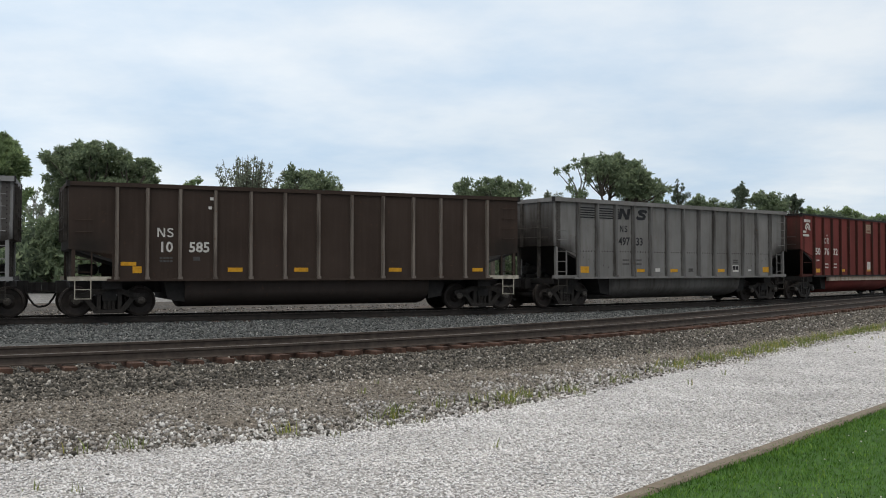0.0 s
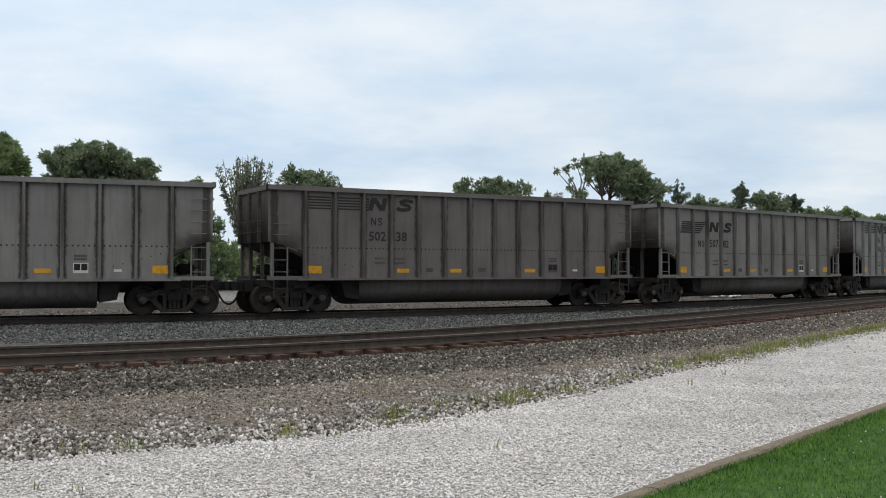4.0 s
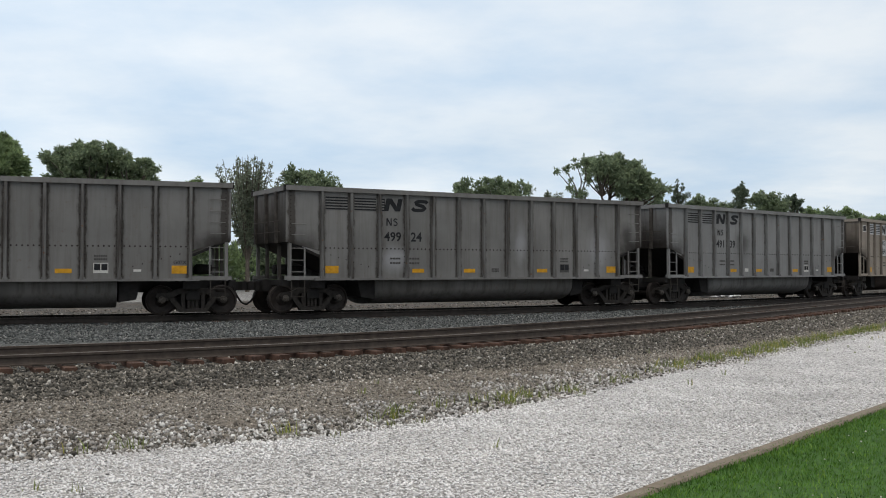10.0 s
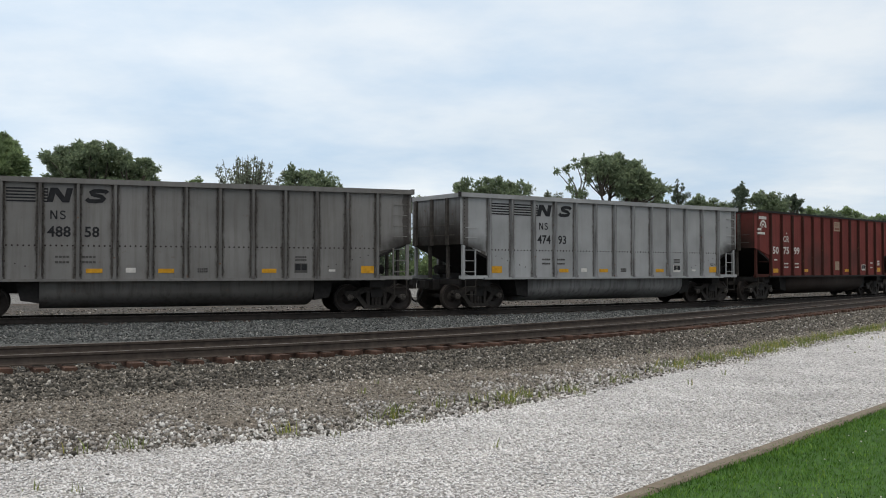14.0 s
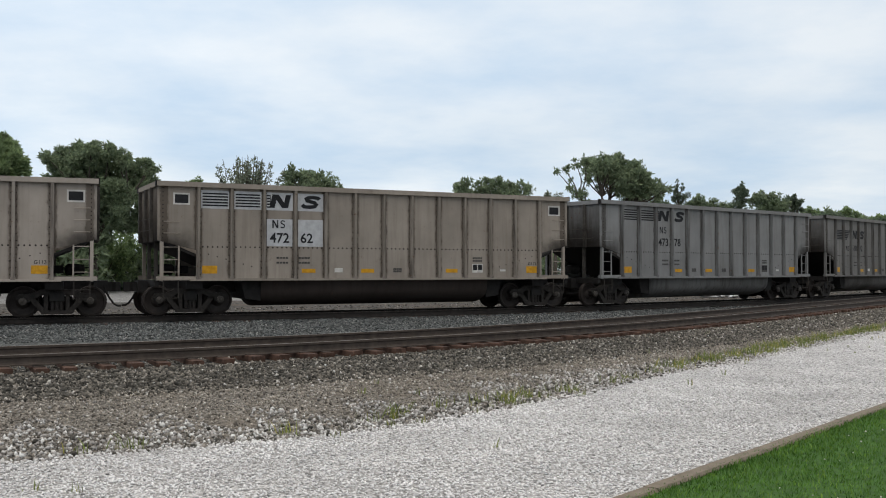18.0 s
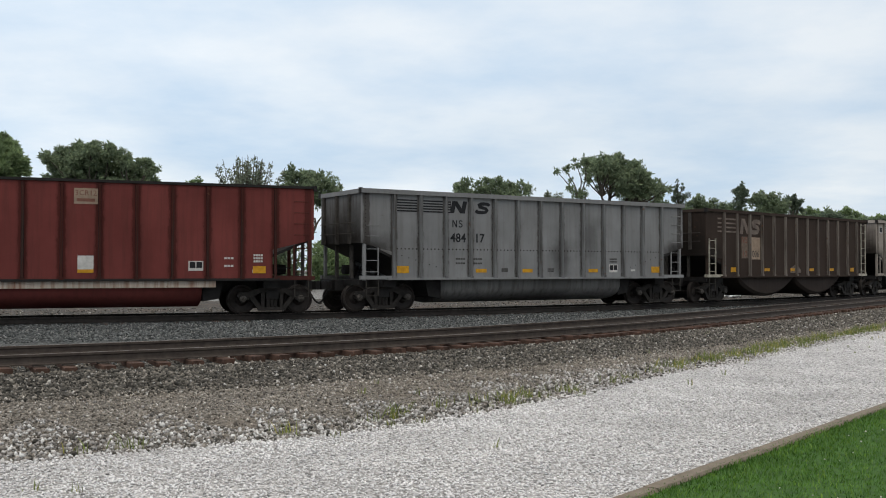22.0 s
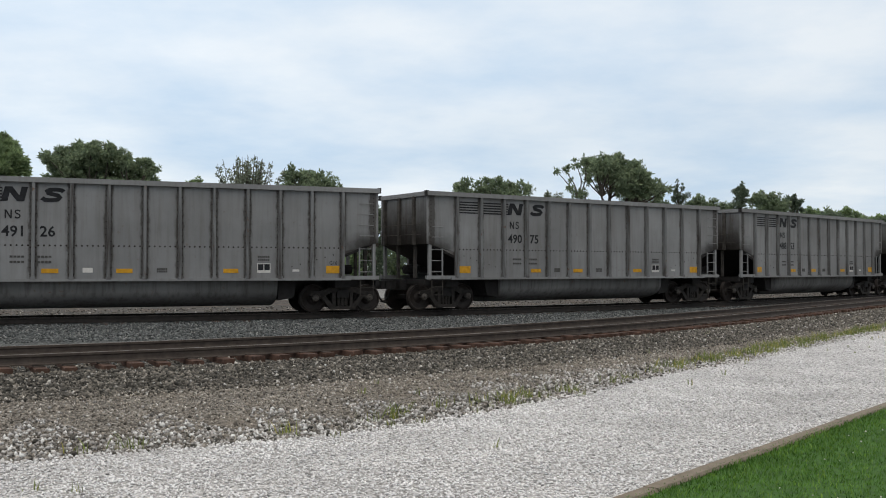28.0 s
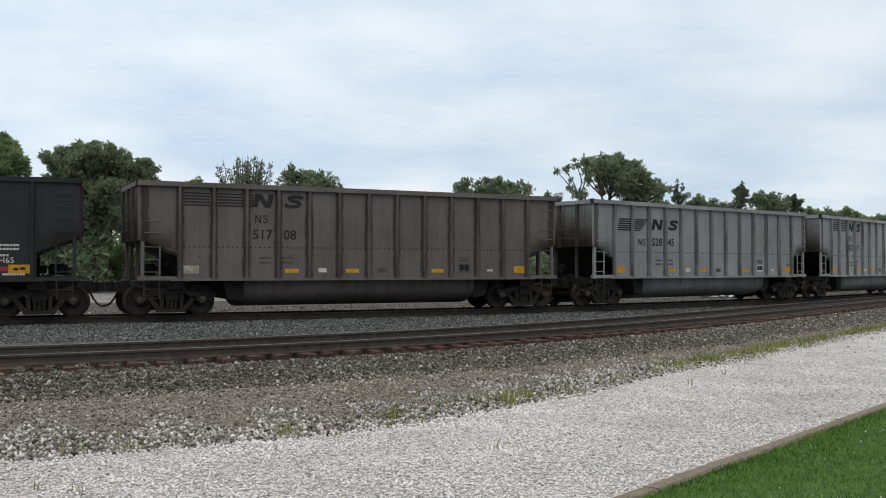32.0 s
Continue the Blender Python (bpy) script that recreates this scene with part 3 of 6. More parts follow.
def blade_mat(name, base):
    m, nt, bs = base_mat(name, 0.6)
    geo = nt.nodes.new("ShaderNodeNewGeometry")
    c = ramp_node(nt, geo.outputs["Random Per Island"], [(0.0, tuple(x * 0.6 for x in base)), (0.7, base), (1.0, (base[0] * 1.9, base[1] * 1.35, base[2] * 1.2))])
    drift = ramp_node(nt, noise_node(nt, obj_vec(nt), 2.6, 5, 0.65), [(0.34, (0.55, 0.6, 0.55)), (0.66, (1.25, 1.18, 1.1))])
    nt.links.new(mix_node(nt, 1.0, c, drift, "MULTIPLY"), bs.inputs["Base Color"])
    return m


MAT["blade"] = blade_mat("grass_blades", (0.085, 0.195, 0.03))
MAT["weed"] = blade_mat("weed_blades", (0.19, 0.235, 0.07))
plant_grass()


# ------------------------------------------------------------------ trees beyond the train
def leaf_cloud(centres, radii, count, size, seed, flat=0.85, hollow=0.15):
    """Sprays of folded leaflets, radiating from twig ends, through a set of rounded masses."""
    rng = np.random.default_rng(seed)
    centres, radii = np.array(centres, float), np.array(radii, float)
    w = radii ** 2
    fan = 7
    n = max(1, count // fan)
    which = rng.choice(len(radii), size=n, p=w / w.sum())
    d = rng.normal(size=(n, 3))
    d /= np.linalg.norm(d, axis=1)[:, None]
    r = radii[which] * (hollow + (1 - hollow) * rng.random(n) ** 0.5) * (0.9 + 0.3 * rng.random(n) ** 4)
    d[:, 2] *= flat
    tips = np.repeat(centres[which] + d * r[:, None], fan, axis=0)
    u = rng.normal(size=(n * fan, 3)) + 0.7 * np.repeat(d, fan, axis=0) + np.array([0, 0, 0.25])
    u /= np.linalg.norm(u, axis=1)[:, None]
    t = np.cross(u, rng.normal(size=(n * fan, 3)))
    t /= np.linalg.norm(t, axis=1)[:, None]
    nrm = np.cross(u, t)
    sz = (size * np.repeat(0.7 + 0.7 * rng.random(n), fan) * (0.7 + 0.6 * rng.random(n * fan)))[:, None]
    v = np.stack([tips, tips + u * sz + t * sz * 0.36 + nrm * sz * 0.12, tips + u * sz * 2.1, tips + u * sz - t * sz * 0.36 + nrm * sz * 0.12], 1)
    b = 4 * np.arange(n * fan)[:, None]
    f = np.concatenate([b + np.array([0, 1, 2]), b + np.array([0, 2, 3])], 1).ravel()
    return v.reshape(-1, 3), f


def limb(bm, p, q, r0, r1, bend, rng):
    p, q = Vector(p), Vector(q)
    m = (p + q) / 2 + Vector((rng.uniform(-1, 1), rng.uniform(-1, 1), rng.uniform(0, 0.6))) * bend
    tube(bm, p, m, r0, 7, (r0 + r1) / 2)
    tube(bm, m, q, (r0 + r1) / 2, 7, r1)


def spot(px, depth):
    return (px - 784) / 1300 * depth, depth * FOCAL / 1300


def tree(px, depth, height, spread, mat, seed, label, shape="round", leaves=6000, leaf=0.26, base=0.25, bare=False):
    rng = random.Random(seed)
    x, y = spot(px, depth)
    root = tagged(new("tree"), label, "tree", "trees beyond the train")
    root.matrix_basis = Matrix.Translation((x, y, -0.42))
    bm = bmesh.new()
    fork = height * (0.3 if shape != "umbrella" else 0.42)
    r = height * 0.022
    tube(bm, (0, 0, -0.2), (0.1, 0, fork), r * 1.3, 9, r)
    part("trunk", bm, MAT["bark"], root)
    centres, radii = [], []
    n = {"round": 26, "umbrella": 22, "upright": 11, "broom": 16}[shape]
    for k in range(n):
        a = 2 * math.pi * (k + rng.random()) / n * 2.4
        f = rng.random()
        if shape == "umbrella":
            rad = spread * (0.15 + 0.75 * f)
            z = height * (0.93 - 0.32 * f * f - rng.uniform(0, 0.12))
            size = spread * rng.uniform(0.22, 0.36)
        elif shape == "upright":
            rad = spread * 0.45 * f
            z = height * rng.uniform(base, 0.95)
            size = spread * rng.uniform(0.3, 0.5) * (1.25 - z / height)
        elif shape == "broom":
            rad = spread * (0.15 + 0.8 * f)
            z = height * (0.55 + 0.42 * rng.random() * (1 - 0.25 * f))
            size = spread * rng.uniform(0.12, 0.2)
        else:
            rad = spread * 0.78 * math.sqrt(f)
            up = 1.0 - 0.3 * rng.random() if k % 2 else rng.random()
            z = height * (base + (0.86 - base) * up * (1 - 0.16 * f * f))
            size = spread * rng.uniform(0.2, 0.36)
        c = (rad * math.cos(a), rad * math.sin(a), min(z, height - size * 0.7))
        centres.append(c)
        radii.append(size)
    tall = max(c[2] + rr * (0.75 if shape != "broom" else 1.4) for c, rr in zip(centres, radii))
    wide = sum(sorted((math.hypot(c[0], c[1]) + rr * 0.95 for c, rr in zip(centres, radii)))[-5:]) / 5
    centres = [(c[0] * spread / wide, c[1] * spread / wide, c[2] * height / tall) for c in centres]
    radii = [rr * spread / wide for rr in radii]
    bm = bmesh.new()
    for c, rr in zip(centres, radii):
        limb(bm, (0.1, 0, fork * rng.uniform(0.75, 1.0)), (c[0] * 0.9, c[1] * 0.9, c[2]), r * 0.55, 0.025, spread * 0.12, rng)
        for _ in range(3 if not bare else 6):
            e = Vector(c) + Vector((rng.uniform(-1, 1), rng.uniform(-1, 1), rng.uniform(-0.3, 1.0))) * rr * 0.8
            tube(bm, Vector(c) * 0.9, e, 0.035, 4, 0.01)
    part("branchwork", bm, MAT["bark"] if not bare else MAT["pale_bark"], root)
    v, f = leaf_cloud(centres, radii, int(leaves * 2.6), leaf * 0.72, seed, 0.85 if shape != "broom" else 1.5)
    crown = new("crown", raw_mesh("crown", v, f, 3, mat))
    crown.parent = root
    return root


def massed_tree(px, depth, masses, mat, seed, label, fork=0.42, leaf=0.13, dense=3.0, spiky=0.0, star=0.95):
    """A tree whose crown is a set of leafy masses (across, up, size as seen from the lane), each on a limb of its own."""
    rng = random.Random(seed)
    y = depth * FOCAL / 1300
    m = y / FOCAL
    x = (px - 784) * m
    root = tagged(new("tree"), label, "tree", "trees beyond the train")
    root.matrix_basis = Matrix.Translation((x, y, -0.42))
    deep = (max(q[0] for q in masses) - min(q[0] for q in masses)) * m * 0.3
    centres = []
    for q in masses:
        dy = rng.uniform(-deep, deep)
        far = (y + dy) / FOCAL
        centres.append(((q[0] - 784) * far - x, dy, EYE_HEIGHT + 0.42 + (477.6 - q[1]) * far))
    masses = list(masses) + [((p[0] + q[0]) / 2, (p[1] + q[1]) / 2, min(p[2], q[2]) * 0.75) for i, p in enumerate(masses) for q in masses[:i] if math.hypot(p[0] - q[0], p[1] - q[1]) < 1.02 * (p[2] + q[2])]
    centres += [tuple(Vector(((q[0] - 784) * m - x, rng.uniform(-deep, deep), EYE_HEIGHT + 0.42 + (477.6 - q[1]) * m))) for q in masses[len(centres):]]
    radii = [q[2] * m for q in masses]
    height = max(c[2] for c in centres)
    r = 0.05 + height * 0.014
    bm = bmesh.new()
    tube(bm, (0, 0, -0.2), (0, 0, height * fork), r * 1.3, 9, r)
    part("trunk", bm, MAT["bark"], root)
    bm = bmesh.new()
    boughs = []
    for c in sorted(centres)[::4]:
        p = Vector((c[0] * 0.55, c[1] * 0.55, height * fork + (c[2] - height * fork) * 0.5))
        limb(bm, (0, 0, height * fork * rng.uniform(0.75, 1.0)), p, r * 0.7, r * 0.4, 0.4, rng)
        boughs.append(p)
    for c, rr in zip(centres, radii):
        p = min(boughs, key=lambda q: (q - Vector(c)).length)
        limb(bm, p, (c[0], c[1], c[2]), r * 0.36, 0.03, rr * 0.5, rng)
        for _ in range(5):
            e = Vector(c) + Vector((rng.uniform(-1, 1), rng.uniform(-1, 1), rng.uniform(-0.3, 1.0))) * rr * 0.8
            tube(bm, Vector(c), e, 0.03, 4, 0.01)
    part("branchwork", bm, MAT["bark"], root)
    # break every mass into sprays, so that the outline is ragged
    cs, rs = [], []
    for c, rr in zip(centres, radii):
        cs.append(c)
        rs.append(rr * 0.7)
        for _ in range(9):
            d = Vector((rng.gauss(0, 1), rng.gauss(0, 1), rng.gauss(0, 0.8))).normalized() * rr * rng.uniform(0.5, 0.95)
            cs.append((c[0] + d.x, c[1] + d.y, c[2] + d.z))
            rs.append(rr * rng.uniform(0.25, 0.4))
        if spiky:
            for _ in range(4):
                cs.append((c[0] + rng.uniform(-0.8, 0.8) * rr, c[1], c[2] + rr * rng.uniform(0.4, 0.75)))
                rs.append(rr * spiky * 1.2)
    count = int(sum(q[2] ** 2 for q in masses) * dense * (0.62 if star > 1 else 1.0)) + 500
    v, f = leaf_cloud(cs, rs, count, leaf * star * max(1.0, m / 0.06), seed, 0.9, 0.1)
    crown = new("crown", raw_mesh("crown", v, f, 3, mat))
    crown.parent = root
    return root


def wispy_tree(px, depth, height, spread, mat, seed):
    """Many thin upright shoots from one stem, leafy along their length, with bare tips."""
    rng = random.Random(seed)
    x, y = spot(px, depth)
    root = tagged(new("tree"), "thin-crowned tree with upright shoots and bare tips", "tree", "trees beyond the train")
    root.matrix_basis = Matrix.Translation((x, y, -0.42))
    bm = bmesh.new()
    tube(bm, (0, 0, -0.2), (0, 0, height * 0.3), 0.2, 8, 0.14)
    part("trunk", bm, MAT["bark"], root)
    bm = bmesh.new()
    centres, radii = [], []
    for k in range(44):
        a, f = rng.random() * 6.283, rng.random() ** 0.7
        tip = Vector((spread * f * math.cos(a), spread * f * math.sin(a), height * (1.0 - 0.1 * f * f - 0.16 * rng.random() ** 2)))
        mid = Vector((tip.x * 0.55, tip.y * 0.55, height * 0.6))
        tube(bm, (0, 0, height * rng.uniform(0.2, 0.3)), mid, 0.07, 5, 0.045)
        tube(bm, mid, tip, 0.045, 5, 0.015)
        for j in range(7):
            q = mid.lerp(tip, 0.1 + 0.125 * j + 0.04 * rng.random())
            centres.append((q.x, q.y, q.z))
            radii.append(0.3 * (1.05 - 0.05 * j))
        for j in range(4):
            q = Vector((0, 0, height * 0.25)).lerp(mid, 0.35 + 0.2 * j)
            centres.append((q.x, q.y, q.z))
            radii.append(0.42)
    part("branchwork", bm, MAT["bark"], root)
    v, f = leaf_cloud(centres, radii, 27000, 0.1, seed, 1.2, 0.1)
    crown = new("crown", raw_mesh("crown", v, f, 3, mat))
    crown.parent = root
    return root


def bush(px, depth, height, spread, mat, seed, leaves=4200):
    rng = random.Random(seed)
    x, y = spot(px, depth)
    root = tagged(new("shrub"), "dense green roadside shrub under taller trees", "shrub", "shrubs beyond the train")
    root.matrix_basis = Matrix.Translation((x, y, -0.42))
    bm = bmesh.new()
    centres, radii = [], []
    for k in range(14):
        a, f = rng.random() * 6.283, rng.random()
        c = (spread * f * math.cos(a), spread * 0.7 * f * math.sin(a), height * rng.uniform(0.15, 0.75))
        centres.append(c)
        radii.append(height * rng.uniform(0.24, 0.36))
        tube(bm, (0, 0, -0.1), c, 0.05, 5, 0.015)
    part("stems", bm, MAT["bark"], root)
    v, f = leaf_cloud(centres, radii, leaves, 0.22, seed, 0.85, 0.2)
    crown = new("crown", raw_mesh("crown", v, f, 3, mat))
    crown.parent = root
    return root


MAT["pale_bark"] = plain_paint("pale_dead_wood", (0.34, 0.32, 0.29), 0.9, 0.3)


def plant_trees():
    broad = "broad green deciduous tree in full summer leaf"
    massed_tree(-8, 50, ((0, 281, 30), (6, 246, 13), (14, 266, 18), (32, 287, 17), (40, 300, 13), (-6, 262, 24), (-30, 280, 30), (10, 318, 36), (-20, 345, 42), (18, 360, 34)), MAT["leaf_c"], 1, broad)
    tree(62, 64, 8.8, 2.4, MAT["leaf_d"], 2, "half-dead tree with pale bare branches and few leaves", "broom", 900, 0.14, 0.3, True)
    massed_tree(168, 58, ((163, 279, 30), (108, 275, 18), (94, 294, 19), (135, 267, 17), (167, 262, 13), (192, 270, 18), (220, 286, 18), (245, 299, 18), (263, 289, 10), (265, 304, 13), (122, 302, 28), (163, 308, 30), (204, 306, 28), (110, 340, 36), (160, 350, 40), (215, 345, 38), (250, 335, 26), (130, 395, 36), (185, 400, 40), (235, 390, 34), (100, 425, 30)), MAT["leaf_a"], 3, broad, 0.4, 0.12, 3.2, 0.2)
    massed_tree(322, 62, ((285, 347, 22), (310, 342, 18), (335, 328, 11), (350, 320, 7), (360, 352, 20), (330, 372, 30), (290, 392, 34), (360, 397, 32), (310, 425, 34), (270, 420, 28), (350, 435, 34)), MAT["leaf_c"], 15, broad, 0.4, 0.12)
    wispy_tree(438, 60, 11.3, 3.3, MAT["leaf_d"], 4)
    massed_tree(548, 62, ((518, 307, 13), (539, 317, 16), (571, 319, 16), (588, 331, 15), (508, 320, 14), (551, 313, 13), (545, 345, 26), (580, 355, 24), (515, 350, 24)), MAT["leaf_a"], 5, broad, 0.45, 0.12, 3.2, 0.22, 1.2)
    tree(660, 70, 8.2, 2.4, MAT["leaf_b"], 6, broad, "round", 4000, 0.22)
    massed_tree(872, 74, ((850, 324, 12), (820, 331, 15), (809, 335, 11), (875, 329, 16), (900, 334, 15), (926, 335, 13), (937, 340, 10), (860, 355, 26), (900, 360, 26), (825, 360, 24)), MAT["leaf_a"], 7, broad, 0.45, 0.12, 3.2, 0.25, 1.3)
    massed_tree(983, 78, ((970, 347, 9), (991, 350, 9), (980, 360, 14)), MAT["leaf_d"], 8, "small reddish-tinged tree behind taller ones", 0.5, 0.11)
    massed_tree(1076, 76, ((1021, 291, 13), (986, 303, 6), (1001, 301, 7), (1047, 294, 20), (1072, 293, 22), (1098, 293, 22), (1120, 301, 20), (1132, 310, 16), (1054, 306, 14), (1085, 309, 22), (1110, 322, 22), (1136, 331, 21), (1158, 330, 14), (1177, 334, 7), (1167, 347, 14), (1021, 345, 10), (1009, 320, 5), (1009, 335, 5), (1036, 350, 10), (1142, 352, 18), (1110, 349, 14), (1062, 326, 11), (1090, 334, 15), (1040, 320, 8), (1120, 339, 16)), MAT["leaf_a"], 9, "tall spreading tree with a flat open crown and visible limbs", 0.5, 0.12, 3.2, 0.25, 1.3)
    massed_tree(1203, 88, ((1202, 352, 12), (1197, 341, 7), (1199, 330, 4), (1208, 334, 5), (1209, 325, 3), (1217, 347, 8), (1200, 322, 3)), MAT["leaf_b"], 10, "narrow upright dark green tree", 0.6, 0.11)
    massed_tree(1250, 92, ((1237, 354, 11), (1262, 357, 10), (1282, 364, 9), (1225, 362, 12), (1250, 368, 14)), MAT["leaf_a"], 11, broad, 0.5, 0.12)
    massed_tree(1313, 92, ((1313, 334, 9), (1311, 346, 14), (1313, 326, 4), (1303, 340, 6), (1322, 342, 8), (1312, 365, 18)), MAT["leaf_b"], 12, "narrow upright dark green tree", 0.55, 0.12)
    massed_tree(1365, 96, ((1348, 350, 14), (1350, 340, 4), (1373, 355, 14), (1338, 358, 14), (1360, 370, 18), (1385, 368, 14)), MAT["leaf_a"], 13, broad, 0.5, 0.13)
    massed_tree(1403, 100, ((1404, 354, 10), (1414, 361, 9), (1393, 361, 12), (1408, 372, 14)), MAT["leaf_b"], 14, broad, 0.5, 0.13)
    for k, (px, top) in enumerate(((1435, 364), (1468, 368), (1497, 366), (1526, 380), (1558, 377), (1600, 384), (1290, 358), (740, 345))):
        d = 116 + 4 * k
        massed_tree(px, d, ((px, top + 8, 8), (px - 12, top + 14, 9), (px + 13, top + 15, 10), (px + 4, top + 24, 14), (px - 18, top + 26, 12), (px + 22, top + 26, 12)), MAT["leaf_a" if k % 2 else "leaf_c"], 30 + k, broad, 0.5, 0.14)
    # the lower wood that joins the trees where the track runs away
    for k in range(13):
        px = 1168 + 34 * k
        top = 361 + 0.07 * (px - 1168) + (4 if k % 3 else -1)
        massed_tree(px, 104 + 2 * (k % 4), ((px - 14, top + 3, 8), (px, top, 7), (px + 13, top + 4, 9), (px - 8, top + 12, 12), (px + 9, top + 13, 12), (px, top + 26, 16)), MAT[("leaf_b", "leaf_a", "leaf_b")[k % 3]], 110 + k, broad, 0.5, 0.12)
    bush(64, 61, 6.4, 2.6, MAT["leaf_b"], 90)
    bush(118, 60, 6.0, 2.8, MAT["leaf_c"], 91)
    for k in range(26):
        px = -90 + 66 * k
        d = 57 + max(0, px) * 0.026 + 3 * math.sin(k * 1.7)
        bush(px, d, 5.6 + 1.3 * math.sin(k * 2.3), 3.4, MAT[("leaf_a", "leaf_c", "leaf_b")[k % 3]], 60 + k)


plant_trees()


def build_debris():
    """Crumpled white sheeting left on the gravel beyond the train."""
    x, y = spot(1277, 47.5)
    root = tagged(new("sheeting_pile"), "crumpled white plastic sheeting lying on the gravel", "debris")
    root.matrix_basis = Matrix.Translation((x, y, -0.42))
    rng = random.Random(5)
    for k in range(5):
        bm = bmesh.new()
        bmesh.ops.create_icosphere(bm, subdivisions=2, radius=0.32)
        for v in bm.verts:
            v.co *= 1 + 0.5 * noise.noise(v.co * 4 + Vector((k, 0, 0)))
            v.co.z *= 0.45
        ob = part("sheet_lump", bm, MAT["sheeting"], root)
        ob.matrix_basis = pose(-1.0 + 0.5 * k, rng.uniform(-0.3, 0.3), 0.16, 0, 0, rng.uniform(0, 90))


MAT["sheeting"] = plain_paint("white_plastic_sheeting", (0.7, 0.7, 0.7), 0.4, 0.1)
build_debris()


def rail_profile():
    return [(-0.075, -0.186), (0.075, -0.186), (0.075, -0.172), (0.02, -0.155), (0.012, -0.13), (0.012, -0.06), (0.036, -0.045), (0.037, -0.008),
            (0.028, 0.0), (-0.028, 0.0), (-0.037, -0.008), (-0.036, -0.045), (-0.012, -0.06), (-0.012, -0.13), (-0.02, -0.155), (-0.075, -0.172)]


def build_rail(track, off, z, parent):
    bm = bmesh.new()
    prof = rail_profile()
    rings = []
    for s in np.concatenate([np.arange(-120, -30, 6.0), np.arange(-30, 90, 1.0), np.arange(90, 420, 8.0)]):
        rings.append([bm.verts.new((*track.at(s, off - p)[:2], z + q)) for p, q in prof])
    n = len(prof)
    for a, b in zip(rings, rings[1:]):
        for i in range(n):
            f = bm.faces.new((a[i], a[(i + 1) % n], b[(i + 1) % n], b[i]))
            f.material_index = 1 if i == 8 else 0
    ob = part("rail", bm, MAT["rust_steel" if track is NEAR_TRACK else "dark_rail"], parent)
    ob.data.materials.append(MAT["rail_head"])
    return ob


def build_track(name, track, z_near, z_far, label):
    root = tagged(new(name), label, "railway track", kind="structure")
    build_rail(track, -0.7525, z_near, root)
    build_rail(track, 0.7525, z_far, root)
    tie = shared("tie", lambda bm: prism(bm, [(-0.11, -0.2), (0.11, -0.2), (0.11, -0.015), (0.095, 0.0), (-0.095, 0.0), (-0.11, -0.015)], "y", -1.3, 1.3))
    plate = shared("tie_plate", lambda bm: box(bm, -0.09, 0.09, -0.17, 0.17, 0.0, 0.022))
    lo, hi = (-19, 70) if track is NEAR_TRACK else (-20, 62)
    s, rng = lo, random.Random(4)
    while s < hi:
        x, y, a = track.at(s)
        zz = (z_near + z_far) / 2
        slip = rng.gauss(0.0, 0.07) if track is NEAR_TRACK else 0.0
        t = place("tie", tie, MAT["tie"], root, pose(x - slip * math.sin(a), y + slip * math.cos(a), zz - 0.2 - rng.uniform(0, 0.03), rng.uniform(-0.6, 0.6), 0, math.degrees(a) + rng.uniform(-4, 4)))
        for off in (-0.7525, 0.7525):
            place("tie_plate", plate, MAT["rust_steel"], t, (0, off - slip, -0.006))
        s += 0.53
    return root


build_track("near_track", NEAR_TRACK, -0.0486, -0.0064, "empty railway track with rusty rails on worn wooden ties")
build_track("far_track", FAR_TRACK, 0.0, 0.0, "railway track with dark rails that carries the train")

# ------------------------------------------------------------------ the train
PITCH = 16.18
HALF = 7.355
BODY = {"half": HALF}  # half the length of the body that is being built


def train_at(t):
    """How far the train has come along the far track."""
    surge = np.interp(t, range(33),
                      [-5.21, -5.22, -5.36, -5.50, -5.45, -5.35, -5.37, -5.46, -5.50, -5.51, -5.54, -5.43, -5.34, -5.34, -5.28, -5.18, -5.05, -4.97, -4.88, -4.78, -4.65, -4.53, -4.37, -4.13, -3.92, -3.66, -3.40, -3.08, -2.67, -2.27, -1.98, -1.84, -1.45])
    return 13.59 * t + float(surge)


# slack in the couplers: how far a car runs ahead of its even place
SLACK = {5: 0.2, 6: 0.16, 7: -0.14, 12: -0.1, 15: 0.07, 26: 0.08, 2: -0.07, 21: -0.06}


def car_pose(i, t):
    s = train_at(t) - PITCH * i + SLACK.get(i, 0.0)
    x0, y0, _ = FAR_TRACK.at(s - 6.2)
    x1, y1, _ = FAR_TRACK.at(s + 6.2)
    return pose((x0 + x1) / 2, (y0 + y1) / 2, 0, 0, 0, math.degrees(math.atan2(y1 - y0, x1 - x0)))


WHEEL_R = 0.457
SIDE_Y, TOP_Z, SILL_Z = 1.52, 4.06, 1.11


def build_wheelset(bm):
    tube(bm, (0, -1.06, 0), (0, 1.06, 0), 0.085, 10)
    for sy in (-1, 1):
        prof = [(0.10, 0.66), (0.13, 0.68), (0.33, 0.70), (0.37, 0.675), (0.475, 0.675), (0.475, 0.705), (WHEEL_R, 0.715), (WHEEL_R - 0.006, 0.80), (0.40, 0.81), (0.37, 0.775), (0.2, 0.745), (0.13, 0.82), (0.10, 0.82)]
        lathe(bm, [(r, w * sy) for r, w in prof], 28)


